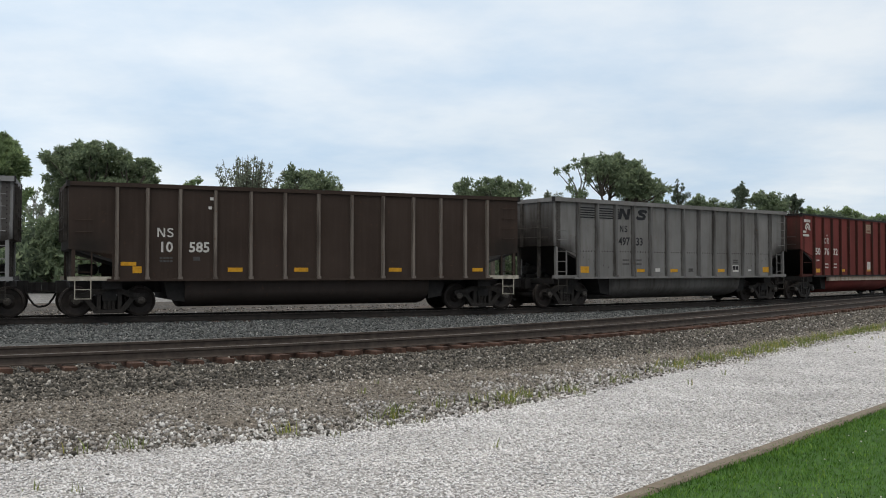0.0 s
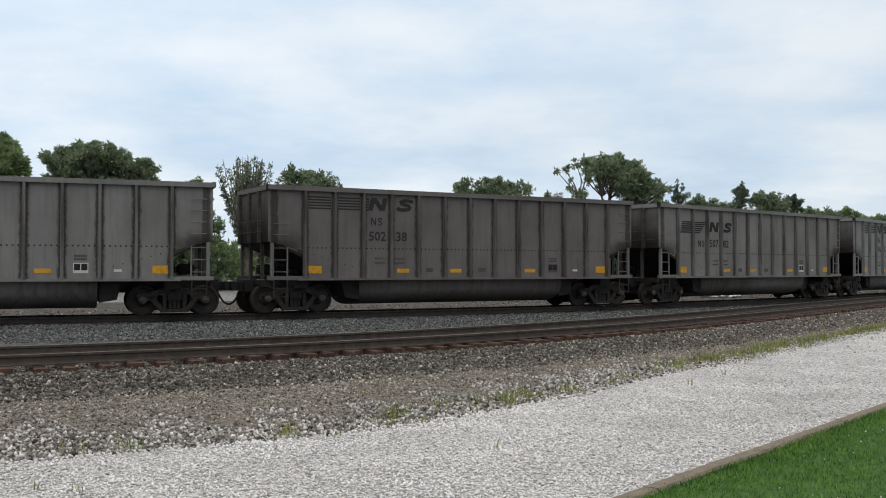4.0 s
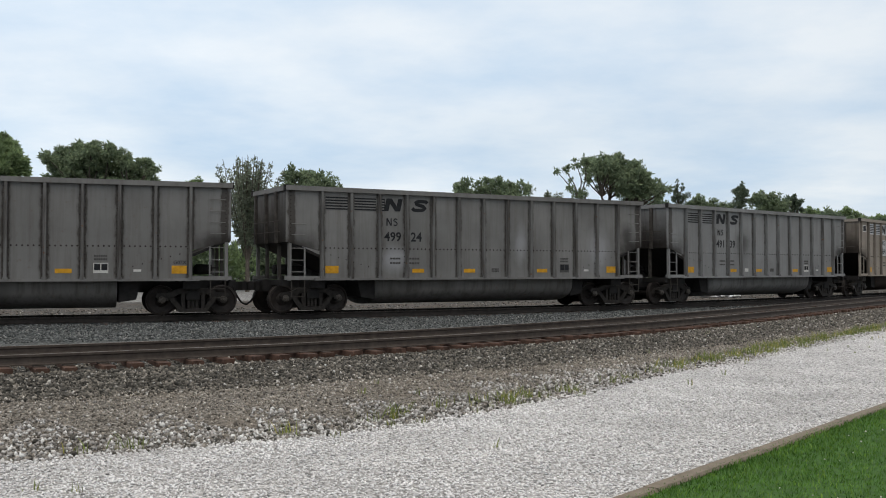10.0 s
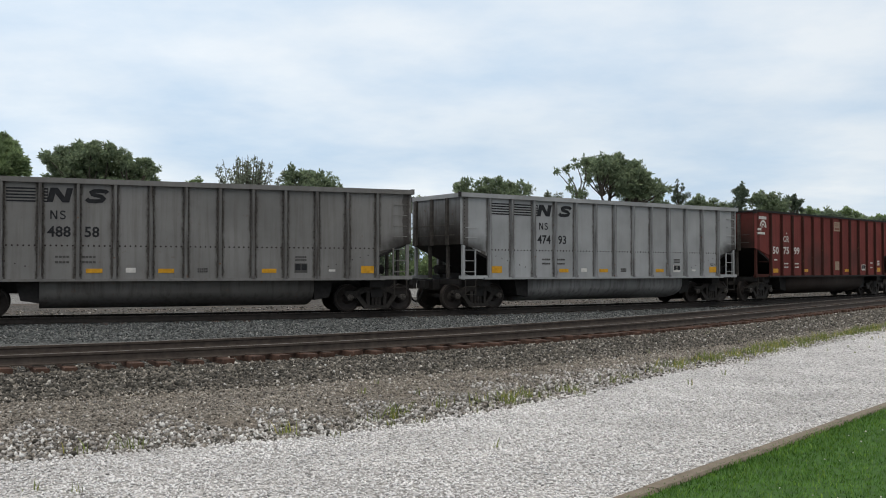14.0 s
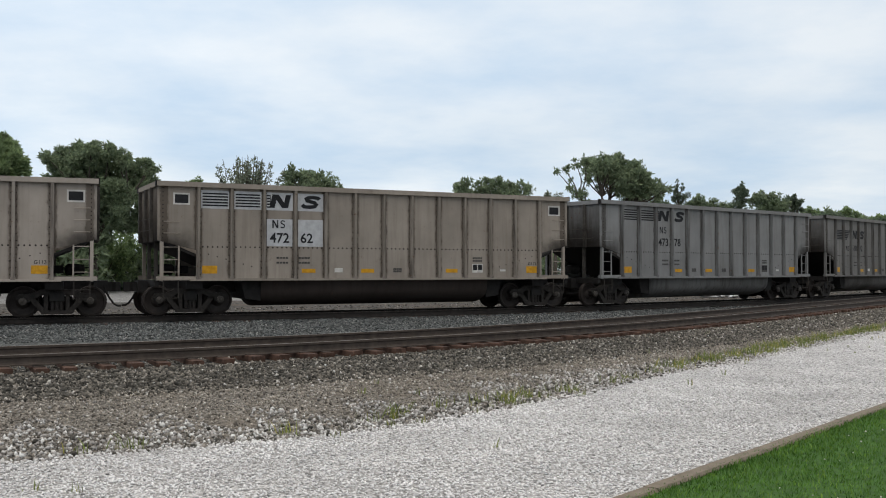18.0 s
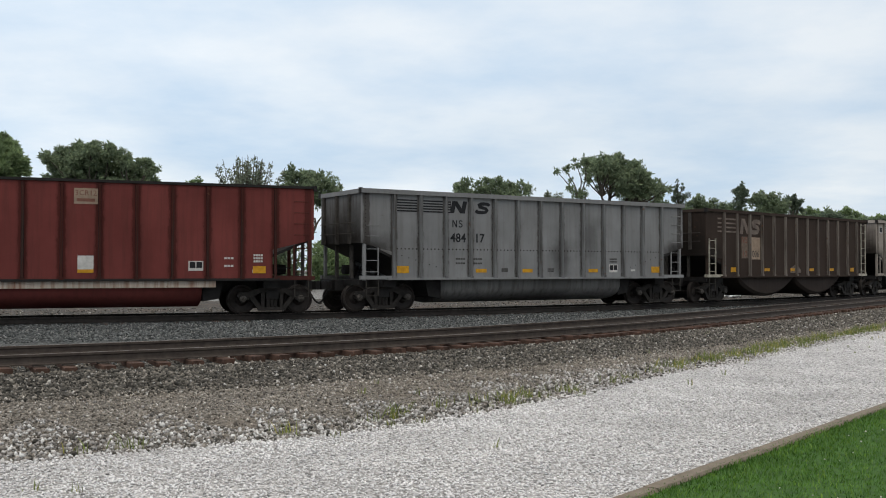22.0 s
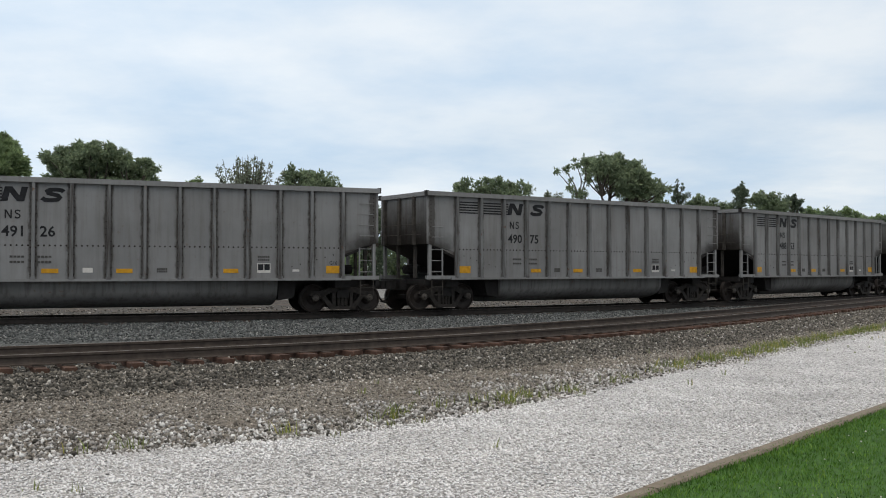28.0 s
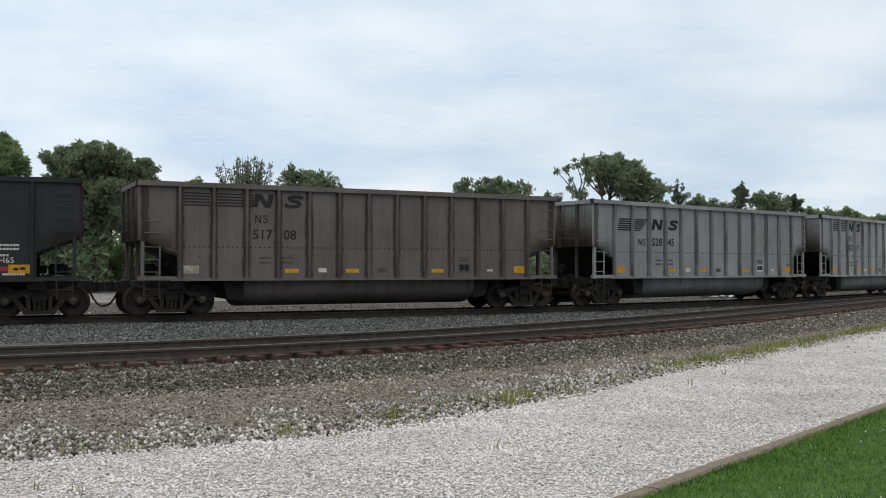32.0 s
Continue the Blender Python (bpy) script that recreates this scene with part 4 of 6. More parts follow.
def build_side_frame(bm):
    """Cast three-piece truck side frame, with its two windows and the spring pocket."""
    y0, y1 = -0.09, 0.09
    prism(bm, [(-1.12, 0.1), (-1.05, 0.2), (-0.72, 0.22), (-0.45, 0.34), (0.45, 0.34), (0.72, 0.22), (1.05, 0.2), (1.12, 0.1), (1.02, 0.02), (0.66, 0.03), (0.42, 0.17), (-0.42, 0.17), (-0.66, 0.03), (-1.02, 0.02)], "y", y0, y1)
    for sx in (-1, 1):
        prism(bm, [(sx * 0.78, 0.1), (sx * 0.62, 0.12), (sx * 0.26, -0.32), (sx * 0.42, -0.36)], "y", y0, y1)
        prism(bm, [(sx * 0.24, 0.2), (sx * 0.36, 0.2), (sx * 0.34, -0.33), (sx * 0.24, -0.33)], "y", y0, y1)
        prism(bm, [(sx * 1.03, 0.05), (sx * 0.75, 0.05), (sx * 0.73, -0.03), (sx * 1.05, -0.03)], "y", y0 - 0.04, y1 + 0.04)
    box(bm, -0.42, 0.42, y0 - 0.02, y1 + 0.02, -0.38, -0.27)


def build_spring(bm):
    prof = []
    for i in range(7):
        prof += [(0.048, -0.27 + i * 0.06), (0.066, -0.25 + i * 0.06), (0.066, -0.236 + i * 0.06)]
    lathe(bm, prof, 8, "z")


def build_bolster(bm):
    prism(bm, [(-0.2, 0.0), (0.2, 0.0), (0.2, 0.22), (0.14, 0.28), (-0.14, 0.28), (-0.2, 0.22)], "y", -1.12, 1.12)


def build_gap_block(bm):
    """Solid block added for brake beams, to keep the gap between the wheels dark."""
    prism(bm, [(-0.42, -0.3), (0.42, -0.3), (0.46, -0.05), (0.4, 0.12), (-0.4, 0.12), (-0.46, -0.05)], "y", -0.62, 0.62)


def build_cap(bm):
    lathe(bm, [(0.11, 0.0), (0.11, -0.07), (0.085, -0.09), (0.05, -0.095), (0.03, -0.12), (0.012, -0.12)], 14)


TRUCKS = []


def add_truck(car, x, idx, cap_mat):
    tr = new("truck")
    tr.parent = car
    tr.matrix_basis = Matrix.Translation((x, 0, 0.48))
    tagged(tr, "two-axle cast steel freight truck")
    for sy in (-1, 1):
        place("side_frame", shared("side_frame", build_side_frame), MAT["truck_steel"], tr, (0, sy * 1.0, 0))
        for dx in (-0.12, 0.0, 0.12):
            place("spring", shared("spring", build_spring, True), MAT["truck_steel"], tr, (dx, sy * 1.02, 0))
    place("bolster", shared("bolster", build_bolster), MAT["black_steel"], tr)
    place("brake_rigging", shared("brake_rigging", build_gap_block), MAT["black_steel"], tr)
    for dx in (-0.92, 0.92):
        ws = place("wheelset", shared("wheelset", build_wheelset, False), MAT["wheel_steel"], tr, (dx, 0, WHEEL_R - 0.48))
        TRUCKS.append((idx, ws, dx))
        for sy in (-1, 1):
            place("bearing_cap", shared("bearing_cap", build_cap, False), cap_mat, tr, pose(dx, sy * 1.06, 0, 0, 0, 0 if sy < 0 else 180))


def build_side(bm, top, cut_h, cut_x):
    """Side sheet with its two sloped corner cut-outs; the outer face lies at y = 0."""
    x = BODY["half"]
    prism(bm, [(-x, cut_h[0]), (-x, top), (x, top), (x, cut_h[0]), (cut_x, cut_h[1]), (cut_x, SILL_Z), (-cut_x, SILL_Z), (-cut_x, cut_h[1])], "y", -SIDE_Y, -SIDE_Y + 0.05)


def build_end(bm, top, low):
    box(bm, BODY["half"] - 0.05, BODY["half"], -SIDE_Y + 0.05, SIDE_Y - 0.05, low, top - 0.002)


def build_slope(bm, low, cut_x):
    prism(bm, [(BODY["half"], low), (BODY["half"] - 0.06, low + 0.06), (cut_x - 1.6, SILL_Z + 0.1), (cut_x - 1.6, SILL_Z)], "y", -SIDE_Y + 0.05, SIDE_Y - 0.05)


def build_floor(bm, cut_x):
    box(bm, -cut_x + 1.6, cut_x - 1.6, -SIDE_Y + 0.05, SIDE_Y - 0.05, SILL_Z, SILL_Z + 0.05)


def build_tub(bm, x0, x1):
    """Rounded belly under the floor."""
    sec = [(1.4 * math.cos(a), 1.05 - 0.82 * math.sin(a) ** 0.6) for a in (math.pi * k / 16 for k in range(17))]
    prism(bm, [(1.4, SILL_Z - 0.004)] + sec + [(-1.4, SILL_Z - 0.004)], "x", x0, x1)


def build_belly(bm, x0, x1):
    """Sagging tub whose floor curves down in the middle and up to both ends."""
    n = 18
    rows = []
    for k in range(n + 1):
        f = k / n
        x = x0 + (x1 - x0) * f
        low = SILL_Z - 0.12 - 0.78 * math.sin(math.pi * f) ** 0.75
        rows.append([bm.verts.new(p) for p in ((x, -1.42, SILL_Z - 0.004), (x, -1.4, min(SILL_Z - 0.03, low + 0.12)), (x, -1.28, low), (x, 1.28, low), (x, 1.4, min(SILL_Z - 0.03, low + 0.12)), (x, 1.42, SILL_Z - 0.004))])
    for a, b in zip(rows, rows[1:]):
        for j in range(5):
            bm.faces.new((a[j], b[j], b[j + 1], a[j + 1]))
        bm.faces.new((a[5], b[5], b[0], a[0]))
    bm.faces.new(rows[0])
    bm.faces.new(rows[-1][::-1])


def build_post(bm, top, w=0.055):
    prism(bm, [(-w, 0.0), (-w * 0.73, -0.1), (w * 0.73, -0.1), (w, 0.0)], "z", SILL_Z + 0.02, top - 0.13)
    box(bm, -w - 0.015, w + 0.015, -0.11, 0.0, SILL_Z, SILL_Z + 0.08)


def build_rivets(bm):
    """Rivet heads of the near side."""
    def rivet(x, y, z, r=0.022):
        c = bm.verts.new((x, y - 0.02, z))
        ring = [bm.verts.new((x + r * math.cos(a), y, z + r * math.sin(a))) for a in (0.5, 1.76, 3.0, 4.27, 5.5)]
        for i in range(5):
            bm.faces.new((c, ring[i], ring[(i + 1) % 5]))
    for k in range(12):
        x0 = -6.145 + 1.024 * k
        for j in range(6):
            rivet(x0 + 0.14 + j * 0.15, -SIDE_Y, 2.1, 0.03)
        for j in range(14):
            for dx in (0.075, 0.95):
                rivet(x0 + dx, -SIDE_Y, SILL_Z + 0.15 + j * 0.195, 0.021)
    for sx in (-1, 1):
        for j in range(7):
            rivet(sx * (6.1 - 0.27 * j), -SIDE_Y, 1.95 - 0.075 * j)
        for j in range(13):
            rivet(sx * 7.2, -SIDE_Y, 2.36 + j * 0.125)


def build_chord(bm, top, w, h):
    box(bm, -BODY["half"] - 0.04, BODY["half"] + 0.04, -SIDE_Y - w, -SIDE_Y + 0.07, top - h, top)


def build_end_chord(bm, top, w, h):
    box(bm, BODY["half"] - 0.06, BODY["half"] + 0.06, -SIDE_Y + 0.07, SIDE_Y - 0.07, top - h - 0.01, top - 0.01)


def build_sill(bm):
    box(bm, -HALF + 0.95, HALF - 0.95, -0.1, 0.03, SILL_Z - 0.05, SILL_Z + 0.025)


def build_corner_sill(bm):
    box(bm, -0.6, 0.6, -0.06, 0.06, -0.06, 0.06)


def build_centre_sill(bm):
    box(bm, -HALF - 0.35, HALF + 0.35, -0.32, 0.32, 0.7, 1.07)
    for sx in (-1, 1):
        box(bm, sx * 6.2 - 0.25, sx * 6.2 + 0.25, -1.35, 1.35, 0.82, 1.06)
        box(bm, min(sx * 7.3, sx * 7.42), max(sx * 7.3, sx * 7.42), -1.45, 1.45, 0.9, 1.08)


def build_coupler(bm):
    prism(bm, [(0, -0.09), (0.4, -0.08), (0.52, -0.16), (0.66, -0.12), (0.66, 0.06), (0.5, 0.14), (0.4, 0.08), (0, 0.09)], "z", -0.14, 0.14)


def build_hose(bm):
    pts = [(0.0, 0.05), (0.05, -0.12), (0.16, -0.33), (0.28, -0.5), (0.4, -0.57), (0.49, -0.56)]
    for a, b in zip(pts, pts[1:]):
        tube(bm, (a[0], 0, a[1]), (b[0], 0, b[1]), 0.034, 6)


def build_rung(bm):
    tube(bm, (-0.24, 0, 0), (0.24, 0, 0), 0.014, 5)


def build_grab(bm):
    tube(bm, (-0.22, -0.06, 0), (0.22, -0.06, 0), 0.012, 5)
    for x in (-0.22, 0.22):
        tube(bm, (x, 0, 0), (x, -0.07, 0), 0.012, 5)


def build_stirrup(bm):
    for x in (-0.22, 0.22):
        box(bm, x - 0.014, x + 0.014, -0.01, 0.01, -0.55, 0.0)
    for z in (-0.28, -0.55):
        box(bm, -0.22, 0.22, -0.012, 0.012, z, z + 0.022)


def build_end_post(bm):
    box(bm, -0.05, 0.05, -0.05, 0.05, 0.0, 1.2)


def build_brake(bm):
    lathe(bm, [(0.02, -0.3), (0.16, -0.28), (0.18, 0.0), (0.18, 0.2), (0.1, 0.28)], 10, "x")
    box(bm, 0.32, 0.7, -0.14, 0.14, -0.12, 0.12)
    tube(bm, (-0.5, 0.1, 0.05), (0.9, 0.1, 0.05), 0.02, 5)


def bar_set(bm, n, w, h, gap, slant=0.0, taper=0.0):
    """n level bars, one above the other; slant leans the outline, taper shortens the lower ones."""
    for i in range(n):
        z = -i * (h + gap)
        x0, x1 = slant * i, w - taper * i
        prism(bm, [(x0, z), (x1, z), (x1 - taper * 0.7, z - h), (x0 + slant * 0.7, z - h)], "y", -0.006, 0.0)


def build_comb(bm):
    """Five short ticks joined to one upright edge."""
    pts = [(0.12, 0.0), (0.12, -0.405)]
    for k in range(4, -1, -1):
        pts += [(0.1, -0.09 * k - 0.045) if k < 4 else (0.0, -0.405), (0.0, -0.09 * k - 0.045), (0.0, -0.09 * k), (0.1, -0.09 * k)]
    prism(bm, pts[:2] + pts[3:], "y", -0.004, 0.0)


def logo_block_a(bm):
    """Leaning block with two slanted notches, as wide as it is high."""
    for x0, x1 in ((0.0, 0.17), (0.44, 0.61)):
        prism(bm, [(x0, 0), (x1, 0), (x1 + 0.1, 0.42), (x0 + 0.1, 0.42)], "y", -0.006, 0.0)
    prism(bm, [(0.1, 0.42), (0.3, 0.42), (0.6, 0.0), (0.42, 0.0)], "y", -0.0075, -0.0015)


def strokes(bm, pts, w, h=None):
    """A bent ribbon of even width (w across, h where it runs level), in one piece."""
    h = w if h is None else h
    rows = []
    for k, (x, z) in enumerate(pts):
        (x0, z0), (x1, z1) = pts[max(0, k - 1)], pts[min(len(pts) - 1, k + 1)]
        n = Vector((z0 - z1, x1 - x0)).normalized()
        n = Vector((n.x * w, n.y * h))
        rows.append([bm.verts.new(p) for p in ((x - n.x, 0.0, z - n.y), (x + n.x, 0.0, z + n.y), (x + n.x, -0.006, z + n.y), (x - n.x, -0.006, z - n.y))])
    for p, q in zip(rows, rows[1:]):
        for j in range(4):
            bm.faces.new((p[j], p[(j + 1) % 4], q[(j + 1) % 4], q[j]))
    bm.faces.new(rows[0][::-1])
    bm.faces.new(rows[-1])


def logo_block_b(bm):
    """Leaning double bend of heavy strokes."""
    pts = [(0.6, 0.3), (0.55, 0.35), (0.4, 0.365), (0.24, 0.355), (0.16, 0.31), (0.19, 0.255), (0.32, 0.225), (0.44, 0.195), (0.5, 0.14), (0.44, 0.075), (0.28, 0.055), (0.1, 0.06), (0.02, 0.12)]
    strokes(bm, pts, 0.08, 0.058)


def sheet(w, h):
    return shared("plate_%d_%d" % (round(w * 1000), round(h * 1000)), lambda bm: box(bm, -w / 2, w / 2, -0.007, 0.0, -h / 2, h / 2))


def lettering(text, height, bold=0.0):
    """Flat letters of the built-in font as a mesh, centred."""
    key = "text_%s_%d_%d" % (text, round(height * 1000), round(bold * 1000))
    if key not in MESHES:
        cu = bpy.data.curves.new(key, "FONT")
        cu.body, cu.size, cu.align_x, cu.align_y, cu.extrude = text, height / 0.7, "CENTER", "CENTER", 0.002
        cu.resolution_u, cu.offset = 2, bold
        tmp = bpy.data.objects.new(key, cu)
        me = bpy.data.meshes.new_from_object(tmp)
        me.materials.clear()
        me.materials.append(MAT["marking_black"])
        me.transform(Matrix.Rotation(radians(90), 4, "X"))
        MESHES[key] = me
        bpy.data.objects.remove(tmp)
    return MESHES[key]


SKIN = -SIDE_Y - 0.004
PANEL = [-6.145 + 1.024 * (k + 0.5) for k in range(12)]


def car_root(i, label, group="coal cars of the train"):
    car = tagged(new("gondola_car"), label, "coal car", group)
    car["index"] = i
    return car


def running_gear(car, i, hose=True, cap="bearing_steel"):
    for x in (-6.28, 6.28):
        add_truck(car, x, i, MAT[cap])
    place("centre_sill", shared("centre_sill", build_centre_sill), MAT["black_steel"], car)
    for sx in (-1, 1):
        place("coupler", shared("coupler", build_coupler), MAT["black_steel"], car, pose(sx * 7.42, 0, 0.88, 0, 0, 0 if sx > 0 else 180))
        place("air_hose", shared("air_hose", build_hose), MAT["black_steel"], car, pose(sx * 7.6, sx * -0.3, 0.86, 0, 0, 0 if sx > 0 else 180))


def ladder(car, paint, x, y, z, height, count):
    """Two stiles with their rungs."""
    lad = new("ladder")
    lad.parent = car
    lad.matrix_basis = Matrix.Translation((x, y, z))
    me = shared("stile_%d" % round(height * 100), lambda bm: box(bm, -0.022, 0.022, -0.022, 0.022, 0, height))
    for dx in (-0.24, 0.24):
        place("stile", me, paint, lad, (dx, 0, 0))
    for k in range(count):
        place("rung", shared("rung", build_rung), paint, lad, (0, 0, 0.16 + (height - 0.25) * k / max(1, count - 1)))


def corner_fittings(car, paint, sx, top, tall=False, sill_paint=None, rail_ladder=True, grabs=4):
    """Ladder, sill step, grab irons and end posts at one end."""
    over = BODY["half"] - HALF
    if tall:
        ladder(car, sill_paint or paint, sx * (6.96 + over), -SIDE_Y - 0.03, SILL_Z + 0.06, 1.55 if sx < 0 else 2.6, 5 if sx < 0 else 7)
    elif rail_ladder:
        ladder(car, paint, sx * (6.96 + over), -SIDE_Y + 0.03, SILL_Z + 0.06, 1.0, 3)
        for k in range(2 if sx < 0 else grabs):
            place("grab_iron", shared("grab", build_grab), paint, car, (sx * (6.95 + over), -SIDE_Y, 2.5 + 0.35 * k))
    else:
        place("hand_rail", shared("grab_long", lambda bm: tube(bm, (-0.45, 0, 0), (0.45, 0, 0), 0.014, 5)), paint, car, (sx * 6.75, -SIDE_Y + 0.02, 1.75))
    me = shared("corner_post", lambda bm: box(bm, -0.05, 0.05, -0.05, 0.05, 1.05, 2.35))
    for sy in (-1, 1):
        place("corner_post", me, paint, car, (sx * (7.22 + over), sy * (SIDE_Y - 0.06), 0))
        place("corner_sill", shared("corner_sill", build_corner_sill), sill_paint or paint, car, (sx * (6.78 + over), sy * (SIDE_Y - 0.03), SILL_Z + 0.03))
    place("sill_step", shared("stirrup", build_stirrup), MAT["dusty_step"] if not sill_paint or tall else sill_paint, car, (sx * (6.96 + over), -SIDE_Y - 0.02, SILL_Z - 0.02))
    for y in (-0.55, 0.55):
        place("end_post", shared("end_post", build_end_post), MAT["sooty_fitting"], car, (sx * (7.22 + over), y, SILL_Z))
    me = shared("end_rib_%d" % round(top * 100), lambda bm: box(bm, 0.0, 0.09, -0.06, 0.06, 2.26, top - 0.15))
    for y in (-0.75, 0.2, 1.2):
        place("end_rib", me, MAT["sooty_fitting"], car, pose(sx * (HALF + over), y, 0, 0, 0, 0 if sx > 0 else 180))
    for z in (2.6, 2.95):
        place("end_rail", shared("end_rail", lambda bm: tube(bm, (0, -1.3, 0), (0, 1.3, 0), 0.013, 5)), MAT["sooty_fitting"], car, (sx * (HALF + over + 0.13), 0, z))


def shell(car, i, key, paint, post_paint, end_paint, tub_paint, top, posts, cut_h=(2.28, 2.0), cut_x=6.2, chord=(0.105, 0.15), chord_paint=None, belly=None, post_w=0.055):
    """The steel box of a car on its running gear."""
    tag = "%s_%d" % (key, round(top * 100))
    turn = pose(0, 0, 0, 0, 0, 180)
    cp = chord_paint or paint
    for m in (Matrix.Identity(4), turn):
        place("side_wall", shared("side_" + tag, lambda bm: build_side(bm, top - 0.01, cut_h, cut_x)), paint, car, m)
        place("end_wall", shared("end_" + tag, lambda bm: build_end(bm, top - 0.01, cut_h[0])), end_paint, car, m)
        place("slope_sheet", shared("slope_" + tag, lambda bm: build_slope(bm, cut_h[0], cut_x)), MAT["black_steel"], car, m)
        place("top_chord", shared("chord_" + tag, lambda bm: build_chord(bm, top, *chord)), cp, car, m)
        place("end_chord", shared("end_chord_" + tag, lambda bm: build_end_chord(bm, top, *chord)), cp, car, m)
        place("side_sill", shared("side_sill", build_sill), cp, car, m @ Matrix.Translation((0, -SIDE_Y, 0)))
        for k in posts:
            place("side_post", shared("post_%s_%d" % (tag, round(post_w * 1000)), lambda bm: build_post(bm, top, post_w)), post_paint, car, m @ Matrix.Translation((k if m != turn else -k, -SIDE_Y, 0)))
    for sx in (-1, 1):
        for sy in (-1, 1):
            place("corner_cap", shared("corner_cap", lambda bm: box(bm, -0.048, 0.048, -0.07, 0.07, -0.15, 0.02)), MAT["black_steel"], car, (sx * (BODY["half"] + 0.028), sy * (SIDE_Y + 0.012), top))
    place("floor", shared("floor_%d" % round(cut_x * 10), lambda bm: build_floor(bm, cut_x)), MAT["interior"], car)
    if belly:
        for x0, x1 in belly:
            place("belly", shared("belly_%d" % round(x0 * 10), lambda bm: build_belly(bm, x0, x1)), tub_paint, car)
    else:
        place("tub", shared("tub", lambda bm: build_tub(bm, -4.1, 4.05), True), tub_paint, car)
        for sx in (-1, 1):
            place("tub_hanger", shared("hanger", lambda bm: prism(bm, [(4.1, SILL_Z - 0.01), (4.75, SILL_Z - 0.01), (4.6, 0.5), (4.1, 0.42)], "y", -1.2, 1.2)), MAT["black_steel"], car, pose(0, 0, 0, 0, 0, 0 if sx > 0 else 180))
    running_gear(car, i)
    for sx in (-1, 1):
        place("brake_gear", shared("brake_gear", build_brake), MAT["black_steel"], car, pose(sx * 6.75, 0.45, SILL_Z + 0.3, 0, 0, 0 if sx < 0 else 180))


def stencil_rows(car, x, zs, mat, n=4, w=0.08):
    me = shared("stencil_%d_%d" % (n, round(w * 100)), lambda bm: [box(bm, (j - n / 2) * w * 1.25, (j - n / 2) * w * 1.25 + w, -0.006, 0.0, -0.03, 0.03) for j in range(n)])
    for z in zs:
        tagged(place("stencil_line", me, mat, car, (x, SKIN, z)), kind="stuff")


def slim_mark_a(bm):
    """Two slim uprights joined by a slant, one unit high."""
    for x in (-0.38, 0.23):
        box(bm, x, x + 0.15, -0.006, 0.0, 0.0, 1.0)
    prism(bm, [(-0.38, 1.0), (-0.2, 1.0), (0.38, 0.0), (0.2, 0.0)], "y", -0.0072, -0.0012)


def slim_mark_b(bm):
    """A slim double bend, one unit high."""
    pts = [(0.27, 0.82), (0.15, 0.92), (-0.02, 0.94), (-0.18, 0.88), (-0.23, 0.74), (-0.16, 0.62), (0.02, 0.53), (0.19, 0.44), (0.26, 0.3), (0.21, 0.14), (0.05, 0.06), (-0.13, 0.07), (-0.28, 0.18)]
    strokes(bm, pts, 0.075)


def mark_pair(car, x, z, mat, h=0.25, y=SKIN, wide=1.0):
    """Two slim upright marks side by side."""
    for name, build, dx in (("slim_mark_a", slim_mark_a, -0.125), ("slim_mark_b", slim_mark_b, 0.115)):
        place("reporting_mark", shared(name, build), mat, car, Matrix.Translation((x + dx * wide, y, z - h / 2)) @ Matrix.Diagonal((h * 1.0 * wide, 1, h, 1)))


def bow_mark(bm):
    """Open round bow, one unit high."""
    strokes(bm, [(0.42 * math.cos(a) - 0.02, 0.5 + 0.42 * math.sin(a)) for a in (0.8 + 4.68 * k / 11 for k in range(12))], 0.085)


def bowl_mark(bm):
    """Upright with a bowl and a leg, one unit high."""
    strokes(bm, [(-0.26, 0.0), (-0.26, 1.0)], 0.085)
    strokes(bm, [(-0.24, 0.915), (0.08, 0.915), (0.23, 0.83), (0.26, 0.68), (0.2, 0.54), (0.08, 0.47), (-0.24, 0.47)], 0.08)
    strokes(bm, [(0.02, 0.46), (0.28, 0.0)], 0.09)


def red_mark_pair(car, x, z, mat, h=0.25):
    for name, build, dx in (("bow_mark", bow_mark, -0.13), ("bowl_mark", bowl_mark, 0.13)):
        place("reporting_mark", shared(name, build), mat, car, Matrix.Translation((x + dx, SKIN, z - h / 2)) @ Matrix.Diagonal((h, 1, h, 1)))


